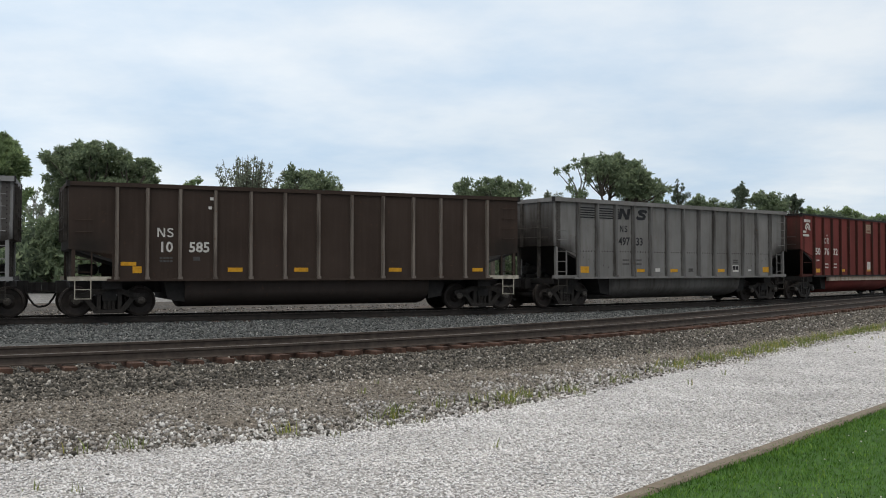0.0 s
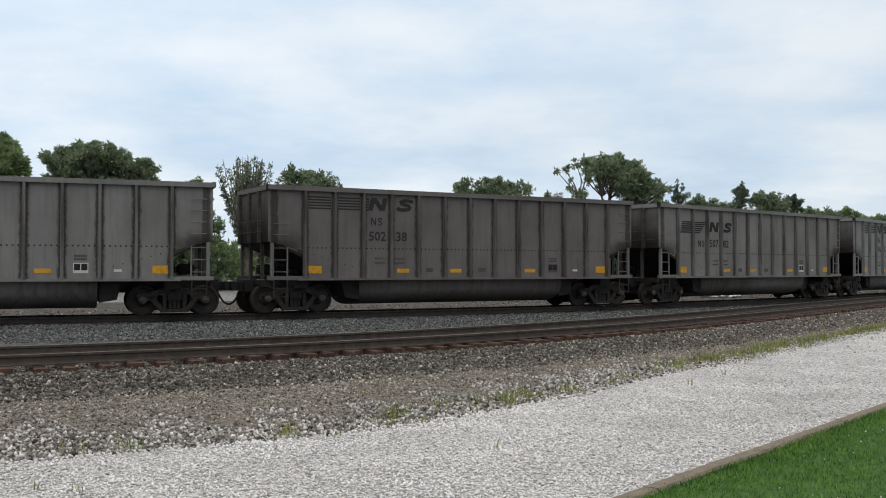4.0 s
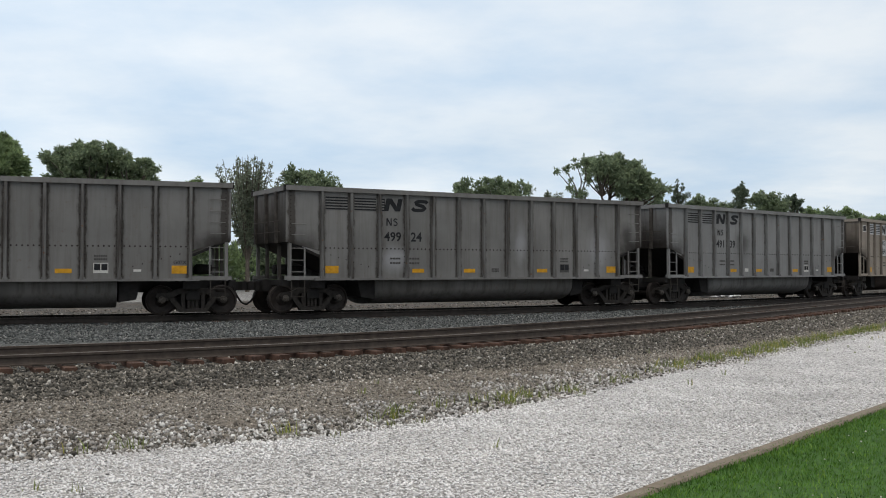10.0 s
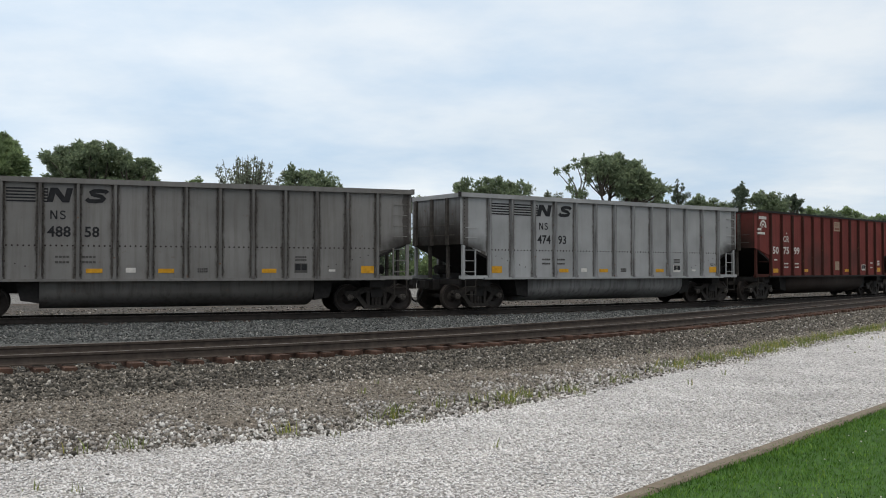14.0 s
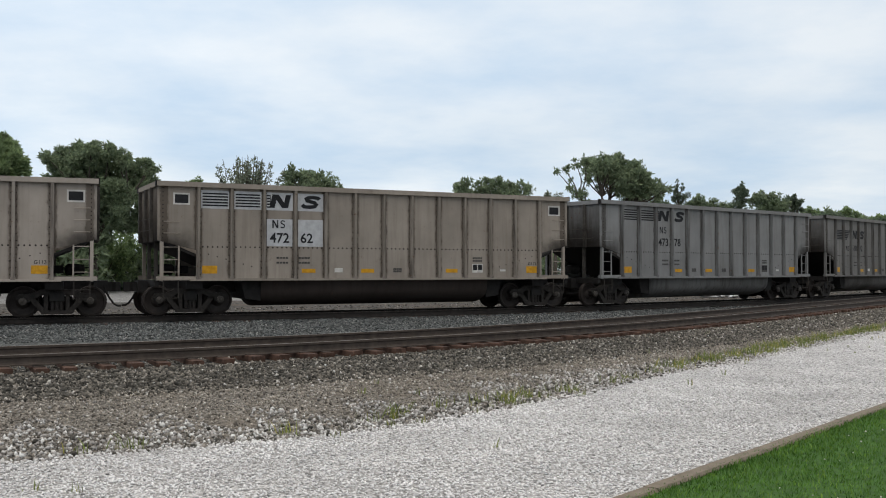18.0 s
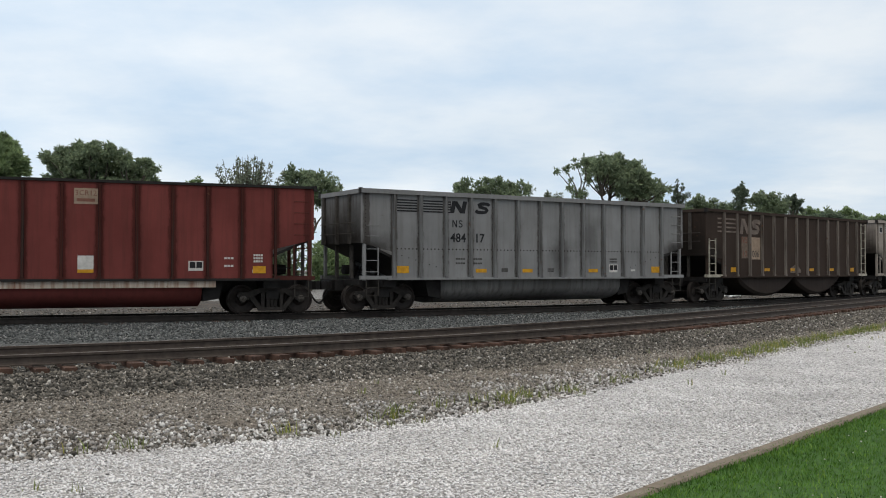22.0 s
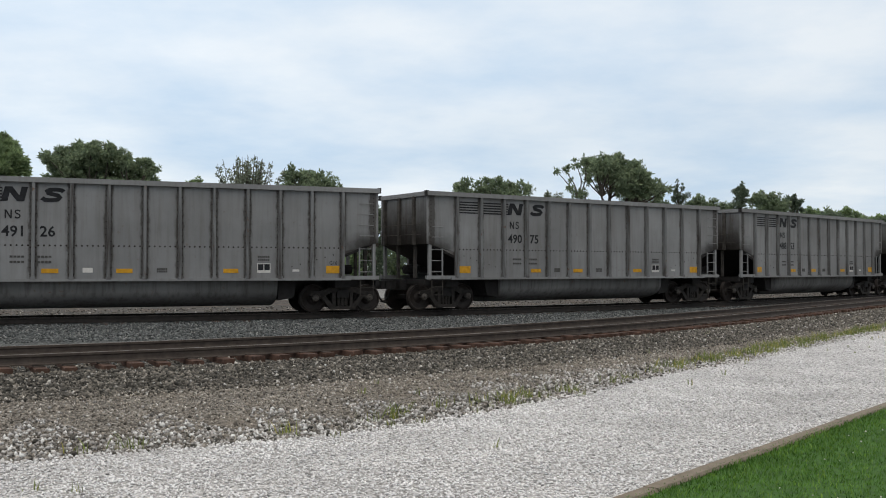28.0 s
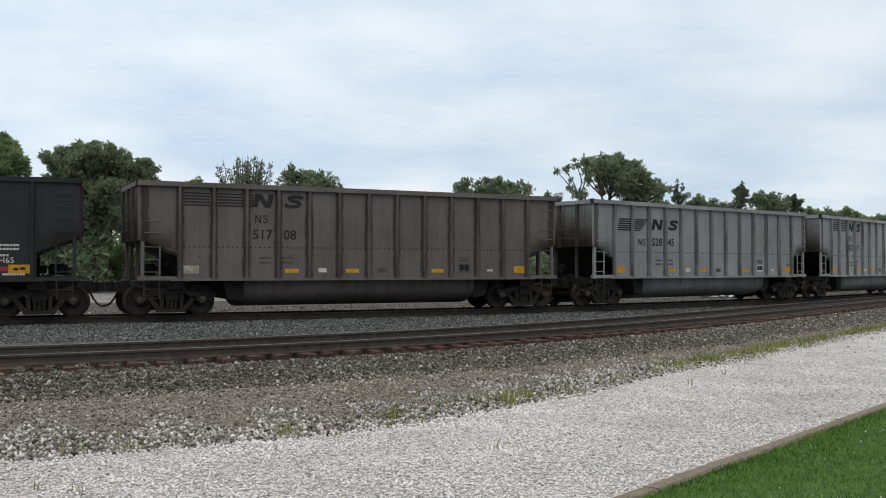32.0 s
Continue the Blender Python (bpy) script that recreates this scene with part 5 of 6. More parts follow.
def gondola(i, style, tone, number, label, plate="white", spots=(), missing=(), tag_text="", big_box="white"):
    """Bathtub gondola with twelve panels a side."""
    car = car_root(i, label)
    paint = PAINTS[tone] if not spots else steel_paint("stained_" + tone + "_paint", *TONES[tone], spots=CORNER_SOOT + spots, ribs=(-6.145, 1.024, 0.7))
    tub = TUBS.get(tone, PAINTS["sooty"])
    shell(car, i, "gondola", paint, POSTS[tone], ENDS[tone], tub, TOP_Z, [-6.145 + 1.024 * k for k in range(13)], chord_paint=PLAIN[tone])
    tagged(place("rivets", shared("rivets", build_rivets), MAT["rivet"], car), kind="stuff")
    for sx in (-1, 1):
        corner_fittings(car, PLAIN[tone], sx, TOP_Z, grabs=3 if tone in ("tan", "pale_tan") else 4)
    # markings on the near side
    mk = MAT["marking_black"] if tone != "dark" else MAT["marking_sooty"]
    high = style == "high"
    dz = 0.0 if high else -0.36
    for k in (0, 1):
        if high:
            me = shared("stripes_level", lambda bm: bar_set(bm, 5, 0.78, 0.045, 0.045))
        elif k == 0:
            me = shared("stripes_lean", lambda bm: bar_set(bm, 6, 0.66, 0.05, 0.034, -0.02, 0.0))
        else:
            me = shared("stripes_taper", lambda bm: bar_set(bm, 6, 0.84, 0.05, 0.034, 0.0, 0.08))
        place("stripe_emblem", me, mk, car, (PANEL[k] - (0.39 if high or k else 0.22), SKIN - (0.006 if tone in ("tan", "pale_tan") else 0.0), 3.755 + dz))
    place("emblem_block", shared("logo_a", logo_block_a), mk, car, (PANEL[2] - 0.34, SKIN - (0.006 if tone in ("tan", "pale_tan") else 0.0), 3.355 + dz))
    place("emblem_block", shared("logo_b", logo_block_b), mk, car, (PANEL[3] - 0.31, SKIN - (0.006 if tone in ("tan", "pale_tan") else 0.0), 3.355 + dz))
    if high:
        me = shared("emblem_ticks", build_comb)
        place("emblem_ticks", me, mk, car, (PANEL[2] - 0.42, SKIN + 0.001 - (0.006 if tone in ("tan", "pale_tan") else 0.0), 3.755))
    if tone in ("tan", "pale_tan"):
        for k in (0, 1, 2, 3):
            place("paint_patch", sheet(0.86, 0.56), MAT["white_patch"], car, (PANEL[k], -SIDE_Y - 0.0005, 3.555))
        for k in (2, 3):
            place("paint_patch", sheet(0.84, 0.86), MAT["white_patch"], car, (PANEL[k], -SIDE_Y - 0.0005, 2.57))
        for x in (-6.65, 6.78):
            place("placard_frame", sheet(0.5, 0.36), MAT["marking_white"], car, (x, -SIDE_Y - 0.001, 3.546))
            place("placard", sheet(0.4, 0.26), MAT["marking_black"], car, (x, SKIN, 3.546))
    skin = SKIN if tone not in ("tan", "pale_tan") else SKIN - 0.006
    mark_pair(car, *((PANEL[2] - 0.02, 2.99 if tone not in ("tan", "pale_tan") else 2.84) if high else (PANEL[1] + 0.1, 2.49)), mk, 0.25, skin)
    drop = 0.0 if tone not in ("tan", "pale_tan") else -0.1
    if number:
        place("number", lettering(number[:3], 0.3, 0.008), mk, car, (PANEL[2] + 0.0, skin, 2.489 + drop))
        place("number", lettering(number[3:], 0.3, 0.008), mk, car, (PANEL[3] - 0.13, skin, 2.489 + drop))
    for k in (2, 3):
        stencil_rows(car, PANEL[k] + (0.1 if k == 2 else -0.2), (1.775, 1.623, ), MAT["marking_faded"])
    stencil_rows(car, PANEL[6], (1.423, 1.347, ), MAT["marking_faded"], 5, 0.05)
    stencil_rows(car, PANEL[9], (1.804, 1.708, ), MAT["marking_faded"], 6, 0.05)
    for n, (x, w, h, z) in enumerate(((PANEL[0] - 0.16, 0.46, 0.24, 1.404), (PANEL[3] - 0.06, 0.46, 0.13, 1.366), (PANEL[5] - 0.06, 0.46, 0.13, 1.366), (PANEL[8] + 0.0, 0.46, 0.13, 1.366), (PANEL[11] + 0.18, 0.44, 0.24, 1.404))):
        place("reflector", sheet(w, h), MAT["yellow" if n not in missing else "worn_white"], car, (x, SKIN, z))
    if plate:
        place("data_plate", sheet(0.28, 0.14), MAT["marking_white" if plate == "white" else "marking_faded"], car, (PANEL[4] - 0.06, SKIN, 1.385))
    place("label_frame", sheet(0.42, 0.3), MAT["marking_white" if big_box == "white" else "marking_faded"], car, (PANEL[9], -SIDE_Y - 0.001, 1.451))
    for dx in (-0.1, 0.1):
        place("label_panel", sheet(0.17, 0.19), MAT["marking_black"], car, (PANEL[9] + dx, SKIN - 0.002, 1.480))
    place("small_plate", sheet(0.22, 0.07), MAT["marking_white"], car, (PANEL[10], SKIN, 1.375))
    if tag_text:
        place("inspection_code", lettering(tag_text, 0.11), MAT["marking_black"], car, (PANEL[11] + 0.2, SKIN, 1.613))
    return car


def arc_emblem(bm):
    """Two nested arcs over two level bars."""
    for r0, r1, a1 in ((0.2, 0.29, 3.3), (0.07, 0.14, 3.9)):
        prev = None
        for k in range(13):
            a = -0.2 + a1 * k / 12
            pts = [bm.verts.new((r * math.cos(a) + 0.12, y, r * math.sin(a) + 0.3)) for r in (r0, r1) for y in (0.0, -0.006)]
            if prev:
                bm.faces.new((prev[1], pts[1], pts[3], prev[3]))
                bm.faces.new((prev[0], prev[2], pts[2], pts[0]))
                bm.faces.new((prev[2], prev[3], pts[3], pts[2]))
                bm.faces.new((prev[0], pts[0], pts[1], prev[1]))
            prev = pts
    box(bm, -0.38, -0.05, -0.006, 0.0, 0.12, 0.22)
    box(bm, -0.38, 0.28, -0.006, 0.0, -0.05, 0.05)


def red_gondola(i, number, label, spots=(), band=False):
    """Oxide-red gondola with narrow ribs."""
    BODY["half"] = 7.52
    car = car_root(i, label)
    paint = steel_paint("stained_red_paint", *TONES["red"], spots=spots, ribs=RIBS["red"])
    top = 4.05
    shell(car, i, "red", paint, POSTS["red"], ENDS["red"], PAINTS["sooty"] if not band else PLAIN["red"], top, [-6.2 + 1.04 * k for k in range(13)], (2.36, 2.03), 6.2, (0.05, 0.08), MAT["black_steel"], None, 0.045)
    for sx in (-1, 1):
        corner_fittings(car, PAINTS["red_tub"], sx, top, rail_ladder=sx > 0)
    w = MAT["marking_white"]
    place("arc_emblem", shared("arc_emblem", arc_emblem), w, car, (-6.95, SKIN, 3.03))
    tagged(place("name_bar", shared("name_blocks", lambda bm: [box(bm, -0.35 + 0.1 * j, -0.27 + 0.1 * j, -0.006, 0.0, -0.065, 0.065) for j in range(7)]), w, car, (-6.86, SKIN, 3.72)), kind="stuff")
    red_mark_pair(car, -4.66, 2.82, w, 0.27)
    place("mark_dot", sheet(0.07, 0.07), w, car, (-4.62, SKIN, 3.079))
    for x, n in zip((-5.68, -4.66, -3.62), (number[:2], number[2:4], number[4:])):
        place("number", lettering(n, 0.31, 0.012), w, car, Matrix.Translation((x, SKIN, 2.27)) @ Matrix.Diagonal((1.3, 1, 1, 1)))
    for x in (-4.66, -3.62):
        stencil_rows(car, x, (1.680, 1.518, ), w)
    stencil_rows(car, -5.68, (1.851, ), w, 5, 0.05)
    stencil_rows(car, 4.85, (1.756, 1.518, ), w, 3)
    stencil_rows(car, 5.75, (1.851, 1.756, 1.661, 1.470, ), w, 4, 0.06)
    place("inspection_code", lettering("G52X", 0.12), w, car, (5.75, SKIN, 1.347))
    place("plate_sign", sheet(0.66, 0.46), MAT["tan_patch"], car, (0.7, -SIDE_Y - 0.001, 3.555))
    place("sign_text", lettering("3CR12", 0.15), MAT["marking_brown"], car, (0.7, SKIN - 0.003, 3.641))
    place("sign_text_bar", sheet(0.5, 0.09), MAT["marking_brown"], car, (0.7, SKIN - 0.002, 3.441))
    place("paint_patch", sheet(0.44, 0.44), MAT["tan_patch"] if not band else MAT["marking_white"], car, (0.7, SKIN, 1.594))
    for x, ww, h in ((-5.68, 0.46, 0.18), (-2.7, 0.44, 0.12), (1.8, 0.44, 0.12) if not band else (0.7, 0.44, 0.1), (5.78, 0.4, 0.22)):
        place("reflector", sheet(ww, h), MAT["yellow"], car, (x, SKIN - 0.001, 1.36 if h < 0.2 else 1.4))
    place("label_frame", sheet(0.44, 0.3), w, car, (3.85, -SIDE_Y - 0.001, 1.518))
    for dx in (-0.1, 0.1):
        place("label_panel", sheet(0.17, 0.19), MAT["marking_black"], car, (3.85 + dx, SKIN - 0.002, 1.546))
    place("end_number", lettering(number, 0.16), w, car, pose(-BODY["half"] - 0.004, 0.9, 3.45, 0, 0, -90))
    if band:
        place("tub_band", shared("tub_band", lambda bm: box(bm, -4.35, 4.45, -1.52, -1.37, SILL_Z - 0.25, SILL_Z - 0.055)), MAT["band_white"], car)
    BODY["half"] = HALF
    return car


def brown_gondola(i, label, tall):
    """Dark brown gondola with pale worn ribs."""
    BODY["half"] = 7.46
    car = car_root(i, label)
    top = 3.97
    belly = [(-4.75, 0.05), (0.15, 4.75)] if tall else None
    ribs = [-6.17 + 1.04 * k for k in range(13)] if tall else [-6.13, -5.26, -4.3, -3.24, -2.14, -1.04, 0.07, 1.2, 2.3, 3.4, 4.42, 5.36, 6.22]
    shell(car, i, "brown", PAINTS["brown"], POSTS["brown"], ENDS["brown"], PAINTS["sooty"], top, ribs, (2.0, 1.86), 6.25, (0.06, 0.12), PLAIN["brown"], belly)
    for sx in (-1, 1):
        corner_fittings(car, PAINTS["brown"], sx, top, tall, MAT["worn_white"])
    w = MAT["marking_white"]
    mark_pair(car, -4.72 if not tall else -4.47, 2.52 if not tall else 2.71, w if not tall else MAT["marking_brown"], 0.27, SKIN - 0.004, 1.1)
    if tall:
        place("paint_patch", sheet(0.5, 0.95), MAT["dull_patch"], car, (-4.47, -SIDE_Y - 0.001, 2.375))
        place("paint_patch", sheet(0.8, 0.98), MAT["tan_patch"], car, (-3.56, -SIDE_Y - 0.001, 2.346))
        place("number", lettering("10", 0.28), MAT["marking_brown"], car, (-4.47, SKIN - 0.003, 2.089))
        place("number", lettering("006", 0.28), MAT["marking_black"], car, (-3.56, SKIN - 0.003, 2.089))
        place("stripe_emblem", shared("stripes_worn", lambda bm: bar_set(bm, 4, 0.95, 0.07, 0.11)), MAT["worn_emblem"], car, (-6.1, SKIN, 3.612))
        place("stripe_emblem", shared("ticks_worn", lambda bm: bar_set(bm, 4, 0.3, 0.07, 0.11)), MAT["worn_emblem"], car, (-6.62, SKIN, 3.612))
        place("emblem_block", shared("logo_a", logo_block_a), MAT["worn_emblem"], car, Matrix.Translation((-4.85, SKIN, 2.965)) @ Matrix.Diagonal((1.35, 1, 1.6, 1)))
        place("emblem_block", shared("logo_b", logo_block_b), MAT["worn_emblem"], car, Matrix.Translation((-3.98, SKIN, 2.965)) @ Matrix.Diagonal((1.35, 1, 1.6, 1)))
        place("paint_patch", shared("patch_peak", lambda bm: prism(bm, [(-0.5, 0.0), (0.5, 0.0), (0.45, 0.15), (0.08, 0.42), (-0.3, 0.3), (-0.5, 0.2)], "y", -0.005, 0.0)), MAT["worn_emblem"], car, (0.05, -SIDE_Y - 0.001, 1.251))
        xs = ((-5.4, 0.4, 0.2), (-2.57, 0.46, 0.13), (-0.26, 0.4, 0.13), (1.57, 0.42, 0.13), (3.62, 0.42, 0.13), (5.84, 0.38, 0.18))
    else:
        place("number", lettering("10", 0.3, 0.01), w, car, (-4.72, SKIN, 2.070))
        place("number", lettering("585", 0.3, 0.01), w, car, (-3.72, SKIN, 2.070))
        place("worn_stencil", sheet(0.2, 0.12), MAT["marking_faded"], car, (-3.8, SKIN, 1.737))
        stencil_rows(car, -4.7, (1.756, 1.661, ), MAT["marking_faded"])
        for x, z in ((-3.35, 3.58), (-3.4, 3.3)):
            place("chipped_spot", sheet(0.1, 0.09), w, car, (x, SKIN, z))
        xs = ((-5.8, 0.44, 0.11), (-5.55, 0.26, 0.2), (-2.62, 0.46, 0.13), (-0.5, 0.46, 0.13), (2.75, 0.46, 0.13), (5.85, 0.4, 0.12))
    place("end_number", lettering("10006" if tall else "10585", 0.2), w, car, pose(-BODY["half"] - 0.004, 0.9, 3.3, 0, 0, -90))
    for n, (x, ww, h) in enumerate(xs):
        place("reflector", sheet(ww, h), MAT["yellow"], car, (x, SKIN - 0.001 * (1 + n % 2), 1.4 if n != 0 or tall else 1.575))
    BODY["half"] = HALF
    return car


def black_gondola(i, label):
    car = car_root(i, label)
    shell(car, i, "black", PAINTS["black"], PAINTS["black"], PAINTS["black"], PAINTS["black"], TOP_Z, [-6.1 + 2.03 * k for k in range(7)], (2.36, 1.9), 6.2, (0.06, 0.14), None, None, 0.045)
    for sx in (-1, 1):
        corner_fittings(car, PAINTS["black"], sx, TOP_Z)
    w = MAT["marking_white"]
    stencil_rows(car, 5.5, (2.1, 1.99, ), w, 6, 0.07)
    stencil_rows(car, 5.36, (1.81, ), w, 3, 0.07)
    place("inspection_code", lettering("H65", 0.17), w, car, (5.42, SKIN, 1.66))
    place("reflector", sheet(0.62, 0.25), MAT["yellow"], car, (5.78, SKIN, 1.42))
    place("reflector", sheet(0.24, 0.13), MAT["red_plate"], car, (5.34, SKIN, 1.42))
    stencil_rows(car, 5.62, (1.27, ), w, 8, 0.06)
    for dx in (-0.12, 0.06):
        place("reflector_stain", shared("reflector_stain", lambda bm: prism(bm, [(-0.09, -0.03), (0.05, -0.045), (0.1, 0.02), (-0.02, 0.05)], "y", -0.003, 0.0)), MAT["marking_black"], car, (5.78 + dx, SKIN - 0.008, 1.43 + 0.1 * dx))
    return car


# colour, streaks, rust, dust
TONES = {
    "grey": ((0.214, 0.214, 0.213), 0.3, 0.1, (0.10, 0.083, 0.07)), "light": ((0.292, 0.296, 0.298), 0.12, 0.06, (0.14, 0.12, 0.10)), "mid": ((0.175, 0.17, 0.164), 0.35, 0.1, (0.085, 0.071, 0.06)),
    "dark": ((0.134, 0.122, 0.118), 0.35, 0.1, (0.072, 0.062, 0.057)), "pale_grey": ((0.246, 0.248, 0.249), 0.25, 0.08, (0.115, 0.1, 0.088)), "tan": ((0.285, 0.248, 0.212), 0.35, 0.1, (0.15, 0.12, 0.095)), "pale_tan": ((0.325, 0.285, 0.25), 0.3, 0.1, (0.2, 0.17, 0.14)), "brown": ((0.043, 0.031, 0.0255), 0.3, 0.1, (0.062, 0.047, 0.038)),
    "red": ((0.153, 0.041, 0.036), 0.35, 0.1, (0.052, 0.025, 0.021)), "red_tub": ((0.06, 0.022, 0.018), 0.4, 0.2, (0.026, 0.017, 0.014)), "sooty": ((0.044, 0.035, 0.031), 0.5, 0.2, (0.03, 0.023, 0.02)),
    "black": ((0.033, 0.034, 0.036), 0.2, 0.05, (0.05, 0.045, 0.04)),
}
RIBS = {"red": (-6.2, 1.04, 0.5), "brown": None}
SOOT = (0.02, 0.017, 0.015)
CORNER_SOOT = tuple((sx * 7.0, 2.1, 0.8, 0.5, SOOT, 0.97) for sx in (-1, 1))
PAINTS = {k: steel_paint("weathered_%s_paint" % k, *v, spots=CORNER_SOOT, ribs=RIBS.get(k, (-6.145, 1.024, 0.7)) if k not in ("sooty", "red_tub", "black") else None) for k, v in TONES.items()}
PLAIN = {k: steel_paint("plain_%s_paint" % k, *v) for k, v in TONES.items()}
# tubs: base at two thirds of the side tone, plus heavy streaks and grime
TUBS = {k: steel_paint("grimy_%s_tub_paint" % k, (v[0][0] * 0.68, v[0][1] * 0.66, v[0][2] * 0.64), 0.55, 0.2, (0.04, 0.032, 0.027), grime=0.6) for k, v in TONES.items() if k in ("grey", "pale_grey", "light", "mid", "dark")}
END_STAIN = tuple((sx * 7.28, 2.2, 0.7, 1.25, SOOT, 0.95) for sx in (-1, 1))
# soot stains, over a base dimmed in colour to offset sunlight on the ends
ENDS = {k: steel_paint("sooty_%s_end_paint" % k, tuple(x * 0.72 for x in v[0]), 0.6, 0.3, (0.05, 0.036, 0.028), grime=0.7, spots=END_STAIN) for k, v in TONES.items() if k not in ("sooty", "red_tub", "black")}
POSTS = {}
for k, v in TONES.items():
    base = {"brown": (0.165, 0.14, 0.12), "red": (0.05, 0.016, 0.013)}.get(k, tuple(x * 0.8 for x in v[0]))
    POSTS[k] = steel_paint("streaked_%s_rib_paint" % k, base, 0.95, 0.4, (0.035, 0.028, 0.024) if k != "brown" else (0.04, 0.03, 0.025))
MAT["sooty_fitting"] = plain_paint("sooty_end_fittings", (0.06, 0.053, 0.047), 0.85, 0.4)
MAT["rivet"] = plain_paint("dark_rivets", (0.03, 0.024, 0.021), 0.8, 0.3)
MAT["dusty_step"] = plain_paint("dusty_step_steel", (0.04, 0.035, 0.03), 0.8, 0.3)
MAT["marking_sooty"] = plain_paint("sooty_dark_lettering", (0.03, 0.028, 0.027), 0.8, 0.3)
MAT["marking_faded"] = plain_paint("faded_grey_stencil", (0.07, 0.066, 0.063), 0.8, 0.3)
MAT["marking_brown"] = plain_paint("brown_stencil", (0.16, 0.07, 0.05), 0.8, 0.3)
MAT["dull_patch"] = plain_paint("dull_brown_patch", (0.15, 0.112, 0.085), 0.8, 0.35)
MAT["tan_patch"] = plain_paint("faded_tan_patch", (0.27, 0.2, 0.145), 0.8, 0.25)
MAT["worn_emblem"] = plain_paint("worn_pale_emblem", (0.16, 0.125, 0.105), 0.8, 0.5, 0.0, 4.0)
MAT["worn_white"] = plain_paint("chipped_white_paint", (0.36, 0.33, 0.27), 0.7, 0.5, 0.0, 5.0)
MAT["band_white"] = steel_paint("rust_stained_white_band", (0.52, 0.44, 0.36), 0.95, 0.3, (0.2, 0.085, 0.05), grime=0.6)
MAT["red_plate"] = plain_paint("faded_red_plate", (0.27, 0.035, 0.035), 0.6, 0.3)

CARS = {}


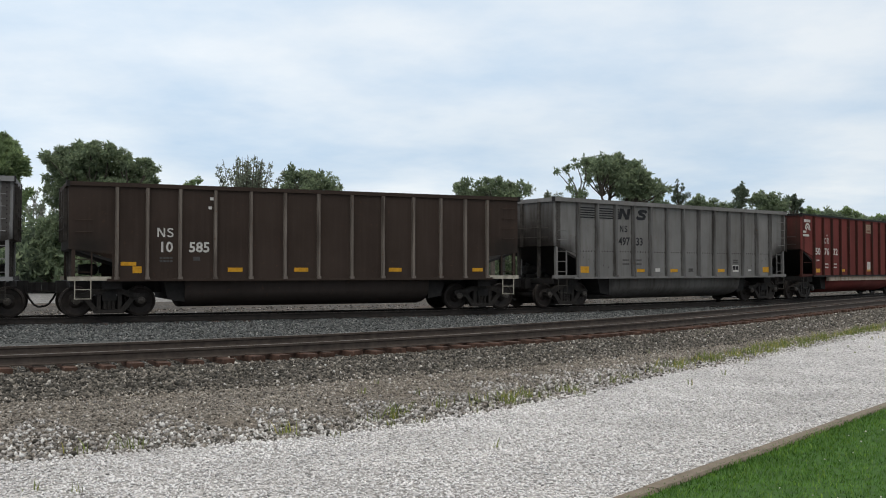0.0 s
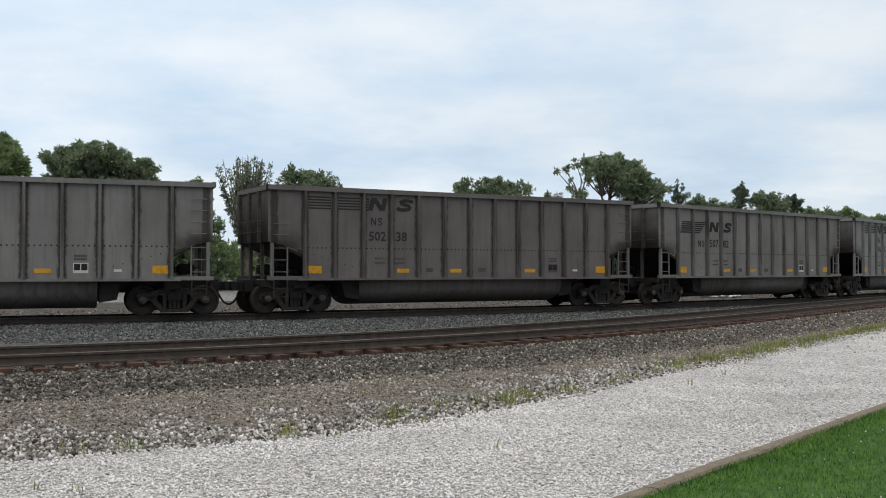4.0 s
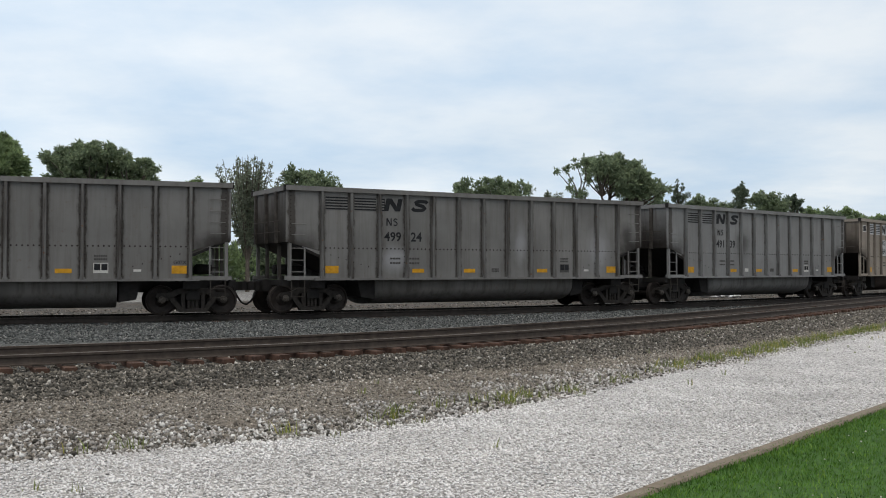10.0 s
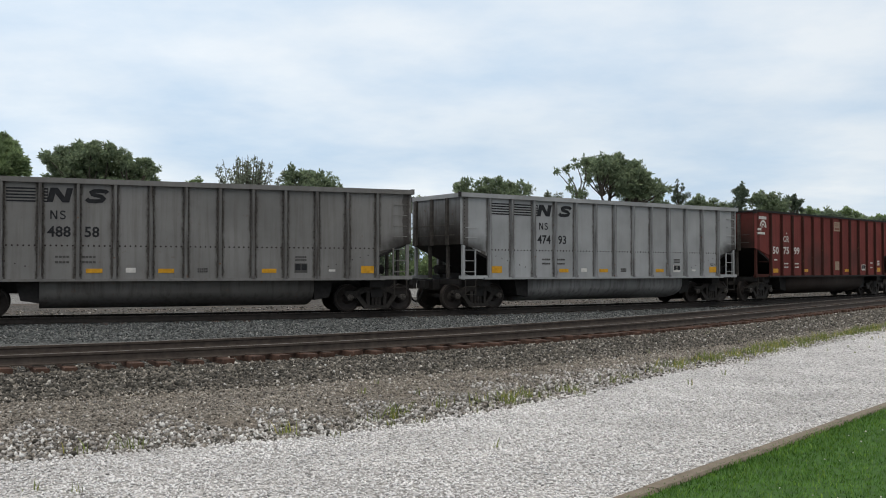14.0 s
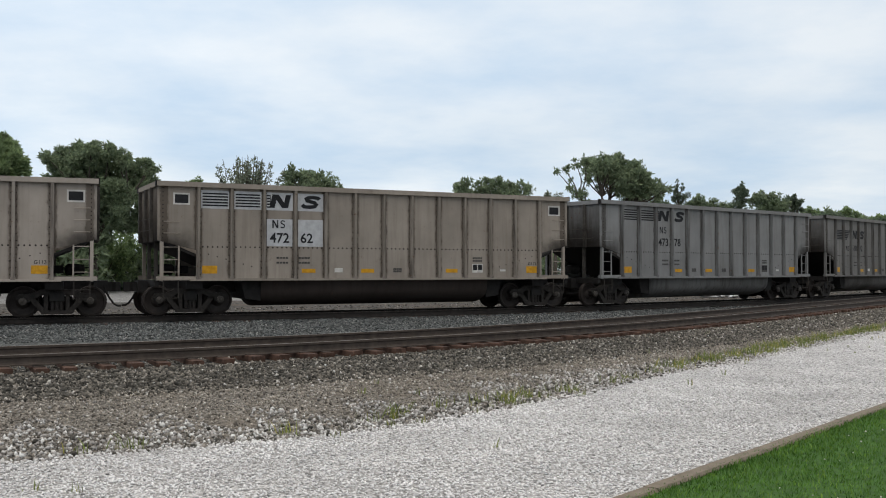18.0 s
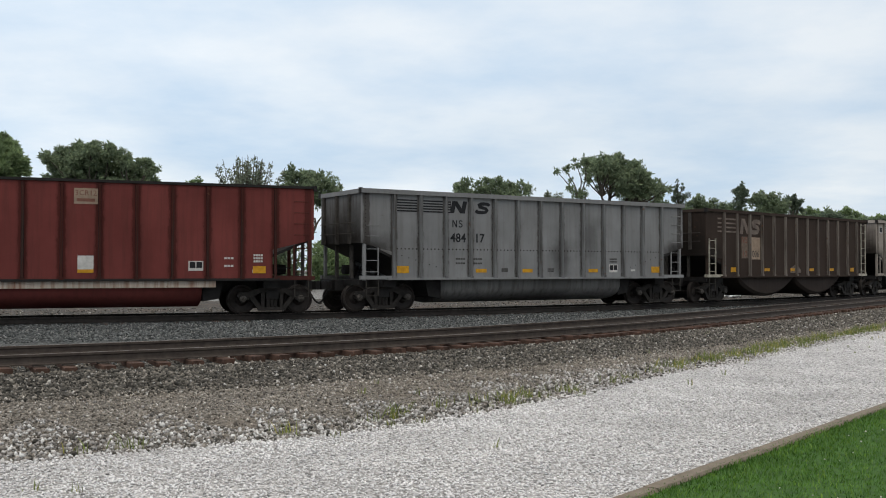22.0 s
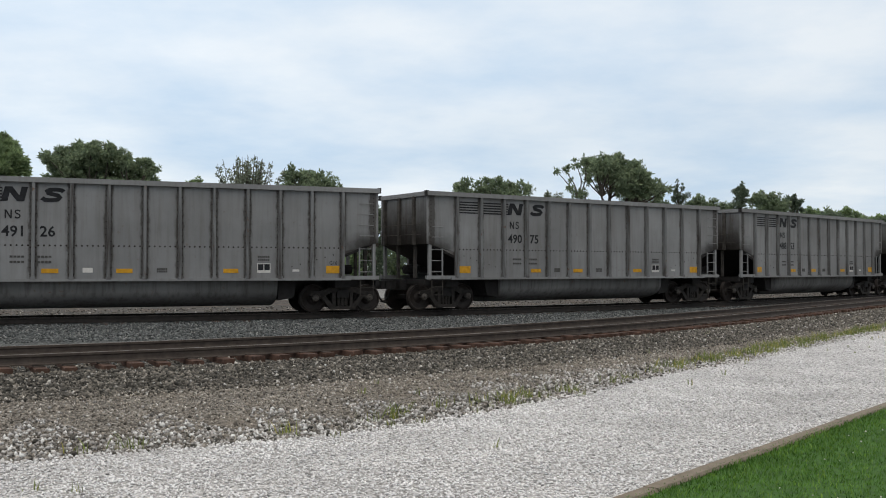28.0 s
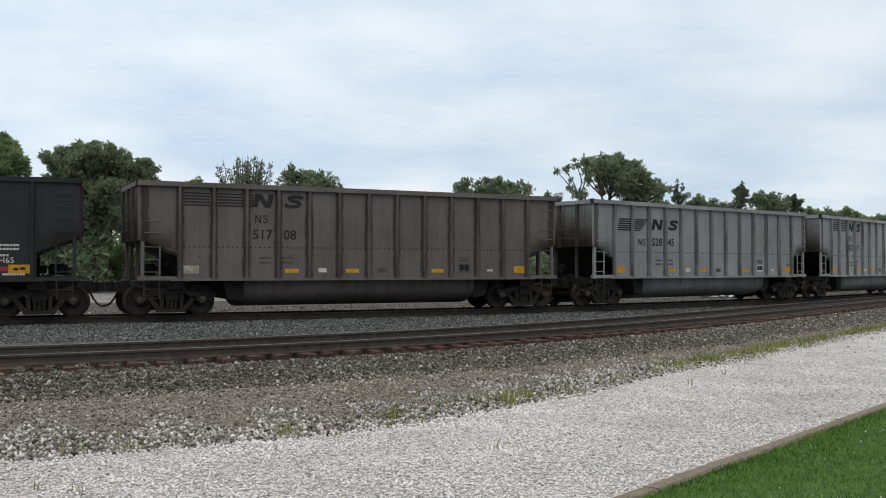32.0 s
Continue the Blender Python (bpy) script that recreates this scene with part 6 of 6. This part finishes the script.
def build_train():
    soot, chalk = (0.035, 0.032, 0.03), (0.3, 0.3, 0.31)
    grey, tan = "weathered grey coal gondola with ribbed riveted sides", "tan-dusted coal gondola with white paint patches and riveted ribs"
    g = {
        -1: ("high", "mid", "49733", grey), 1: ("high", "grey", "49655", grey + " and a grimy tub"), 2: ("low", "mid", "50782", "dusty grey coal gondola with a lowered emblem"),
        3: ("high", "dark", "50238", "sooty brown-grey coal gondola with a faded emblem"), 4: ("low", "mid", "50768", "dusty grey coal gondola with a lowered emblem"), 5: ("low", "pale_grey", "52217", "grey coal gondola with a lowered emblem"),
        6: ("high", "tan", "46458", tan), 7: ("high", "grey", "49139", grey + " and a dark smudge"), 8: ("high", "mid", "49924", "dusty grey coal gondola with chalky white scuffs"), 9: ("low", "mid", "51008", "grey coal gondola with a lowered emblem"),
        11: ("high", "light", "47493", "clean light grey coal gondola with dark rib streaks"), 12: ("high", "mid", "48858", "dusty grey coal gondola with ribbed sides"), 13: ("low", "mid", "51092", "dusty grey coal gondola with a lowered emblem"),
        14: ("high", "grey", "47378", grey), 15: ("high", "tan", "47262", tan), 16: ("high", "pale_tan", "46191", tan), 18: ("high", "grey", "48417", grey + " and soot-smeared panels"), 20: ("high", "tan", "46590", "tan-dusted coal gondola with white paint patches and a red plate"),
        21: ("high", "grey", "49594", grey), 22: ("high", "grey", "48853", grey), 23: ("high", "grey", "49075", grey), 24: ("high", "grey", "49126", grey), 25: ("high", "light", "47537", "clean light grey coal gondola with dark rib streaks"),
        26: ("low", "pale_grey", "52845", "light grey coal gondola with a lowered emblem"), 27: ("high", "dark", "51708", "sooty brown-grey coal gondola with a faded emblem"),
    }
    stains = {
        7: ((-1.9, 2.5, 0.6, 0.8, soot, 0.7), ),
        8: ((-3.5, 1.75, 0.6, 0.4, chalk, 0.75), (1.6, 2.3, 0.3, 0.7, chalk, 0.6), (5.2, 2.1, 0.5, 0.9, chalk, 0.7), (6.6, 2.7, 0.35, 0.5, soot, 0.8)),
        16: ((-2.2, 1.6, 0.4, 0.25, (0.13, 0.1, 0.065), 0.6), ),
        18: ((1.0, 1.9, 0.6, 1.0, soot, 0.75), (2.3, 2.4, 0.6, 1.1, soot, 0.5)),
        20: ((0.6, 1.65, 0.9, 0.25, (0.16, 0.12, 0.08), 0.5), ),
    }
    codes = {1: "G11/X", 5: "G09", 6: "G113", 9: "G07X", 11: "G116", 15: "G113", 16: "G113", 20: "G113", 24: "G16", 25: "G116", 26: "G09"}
    plates = {8: "", 14: "grey", 18: "grey", 23: "grey", 22: "grey", 3: "grey", 2: "grey"}
    for i, (style, tone, number, label) in g.items():
        CARS[i] = gondola(i, style, tone, number, label, plates.get(i, "white"), stains.get(i, ()), (0, ) if i == 27 else (), codes.get(i, ""), "grey" if i in (3, 8, 12, 14, 27) else "white")
    place("red_plate", shared("tilted_plate", lambda bm: prism(bm, [(-0.2, -0.16), (0.2, -0.12), (0.18, 0.2), (-0.19, 0.14)], "y", -0.01, 0.0)), MAT["red_plate"], CARS[20], (PANEL[4], SKIN, 1.75))
    dark = (0.04, 0.031, 0.027)
    CARS[-2] = red_gondola(-2, "507632", "oxide-red coal gondola with white arc emblem", (), True)
    CARS[10] = red_gondola(10, "507599", "oxide-red coal gondola with dark patched panels", ((-1.6, 1.9, 1.6, 0.85, dark, 0.65), (2.8, 1.9, 0.9, 0.7, dark, 0.55)))
    CARS[19] = red_gondola(19, "507457", "oxide-red coal gondola with a pale rusty band on its tub", (), True)
    CARS[0] = brown_gondola(0, "dark brown coal gondola with pale worn ribs", False)
    CARS[17] = brown_gondola(17, "dark brown coal gondola with two sagging bellies", True)
    CARS[28] = black_gondola(28, "black coal gondola with smooth sides and white stencils")


build_train()


# ------------------------------------------------------------------ what moves
def motions():
    times = [0.5 * k for k in range(65)]
    for i, car in CARS.items():
        walk(car, [(t, car_pose(i, t)) for t in times])
    # the wheels turn while their car is in view; before and after they rest between whole turns
    for i, ws, dx in TRUCKS:
        inside = [f for f in range(0, 961) if -28.0 < train_at(f / 30) - PITCH * i < 60.0]
        if not inside:
            continue
        s0 = train_at(inside[0] / 30)
        rows = []
        for f in sorted({0, 960, *inside}):
            g = min(max(f, inside[0]), inside[-1])
            rows.append((f / 30, pose(dx, 0, WHEEL_R - 0.48, 0, math.degrees((train_at(g / 30) - s0) / WHEEL_R), 0)))
        walk(ws, rows)


motions()
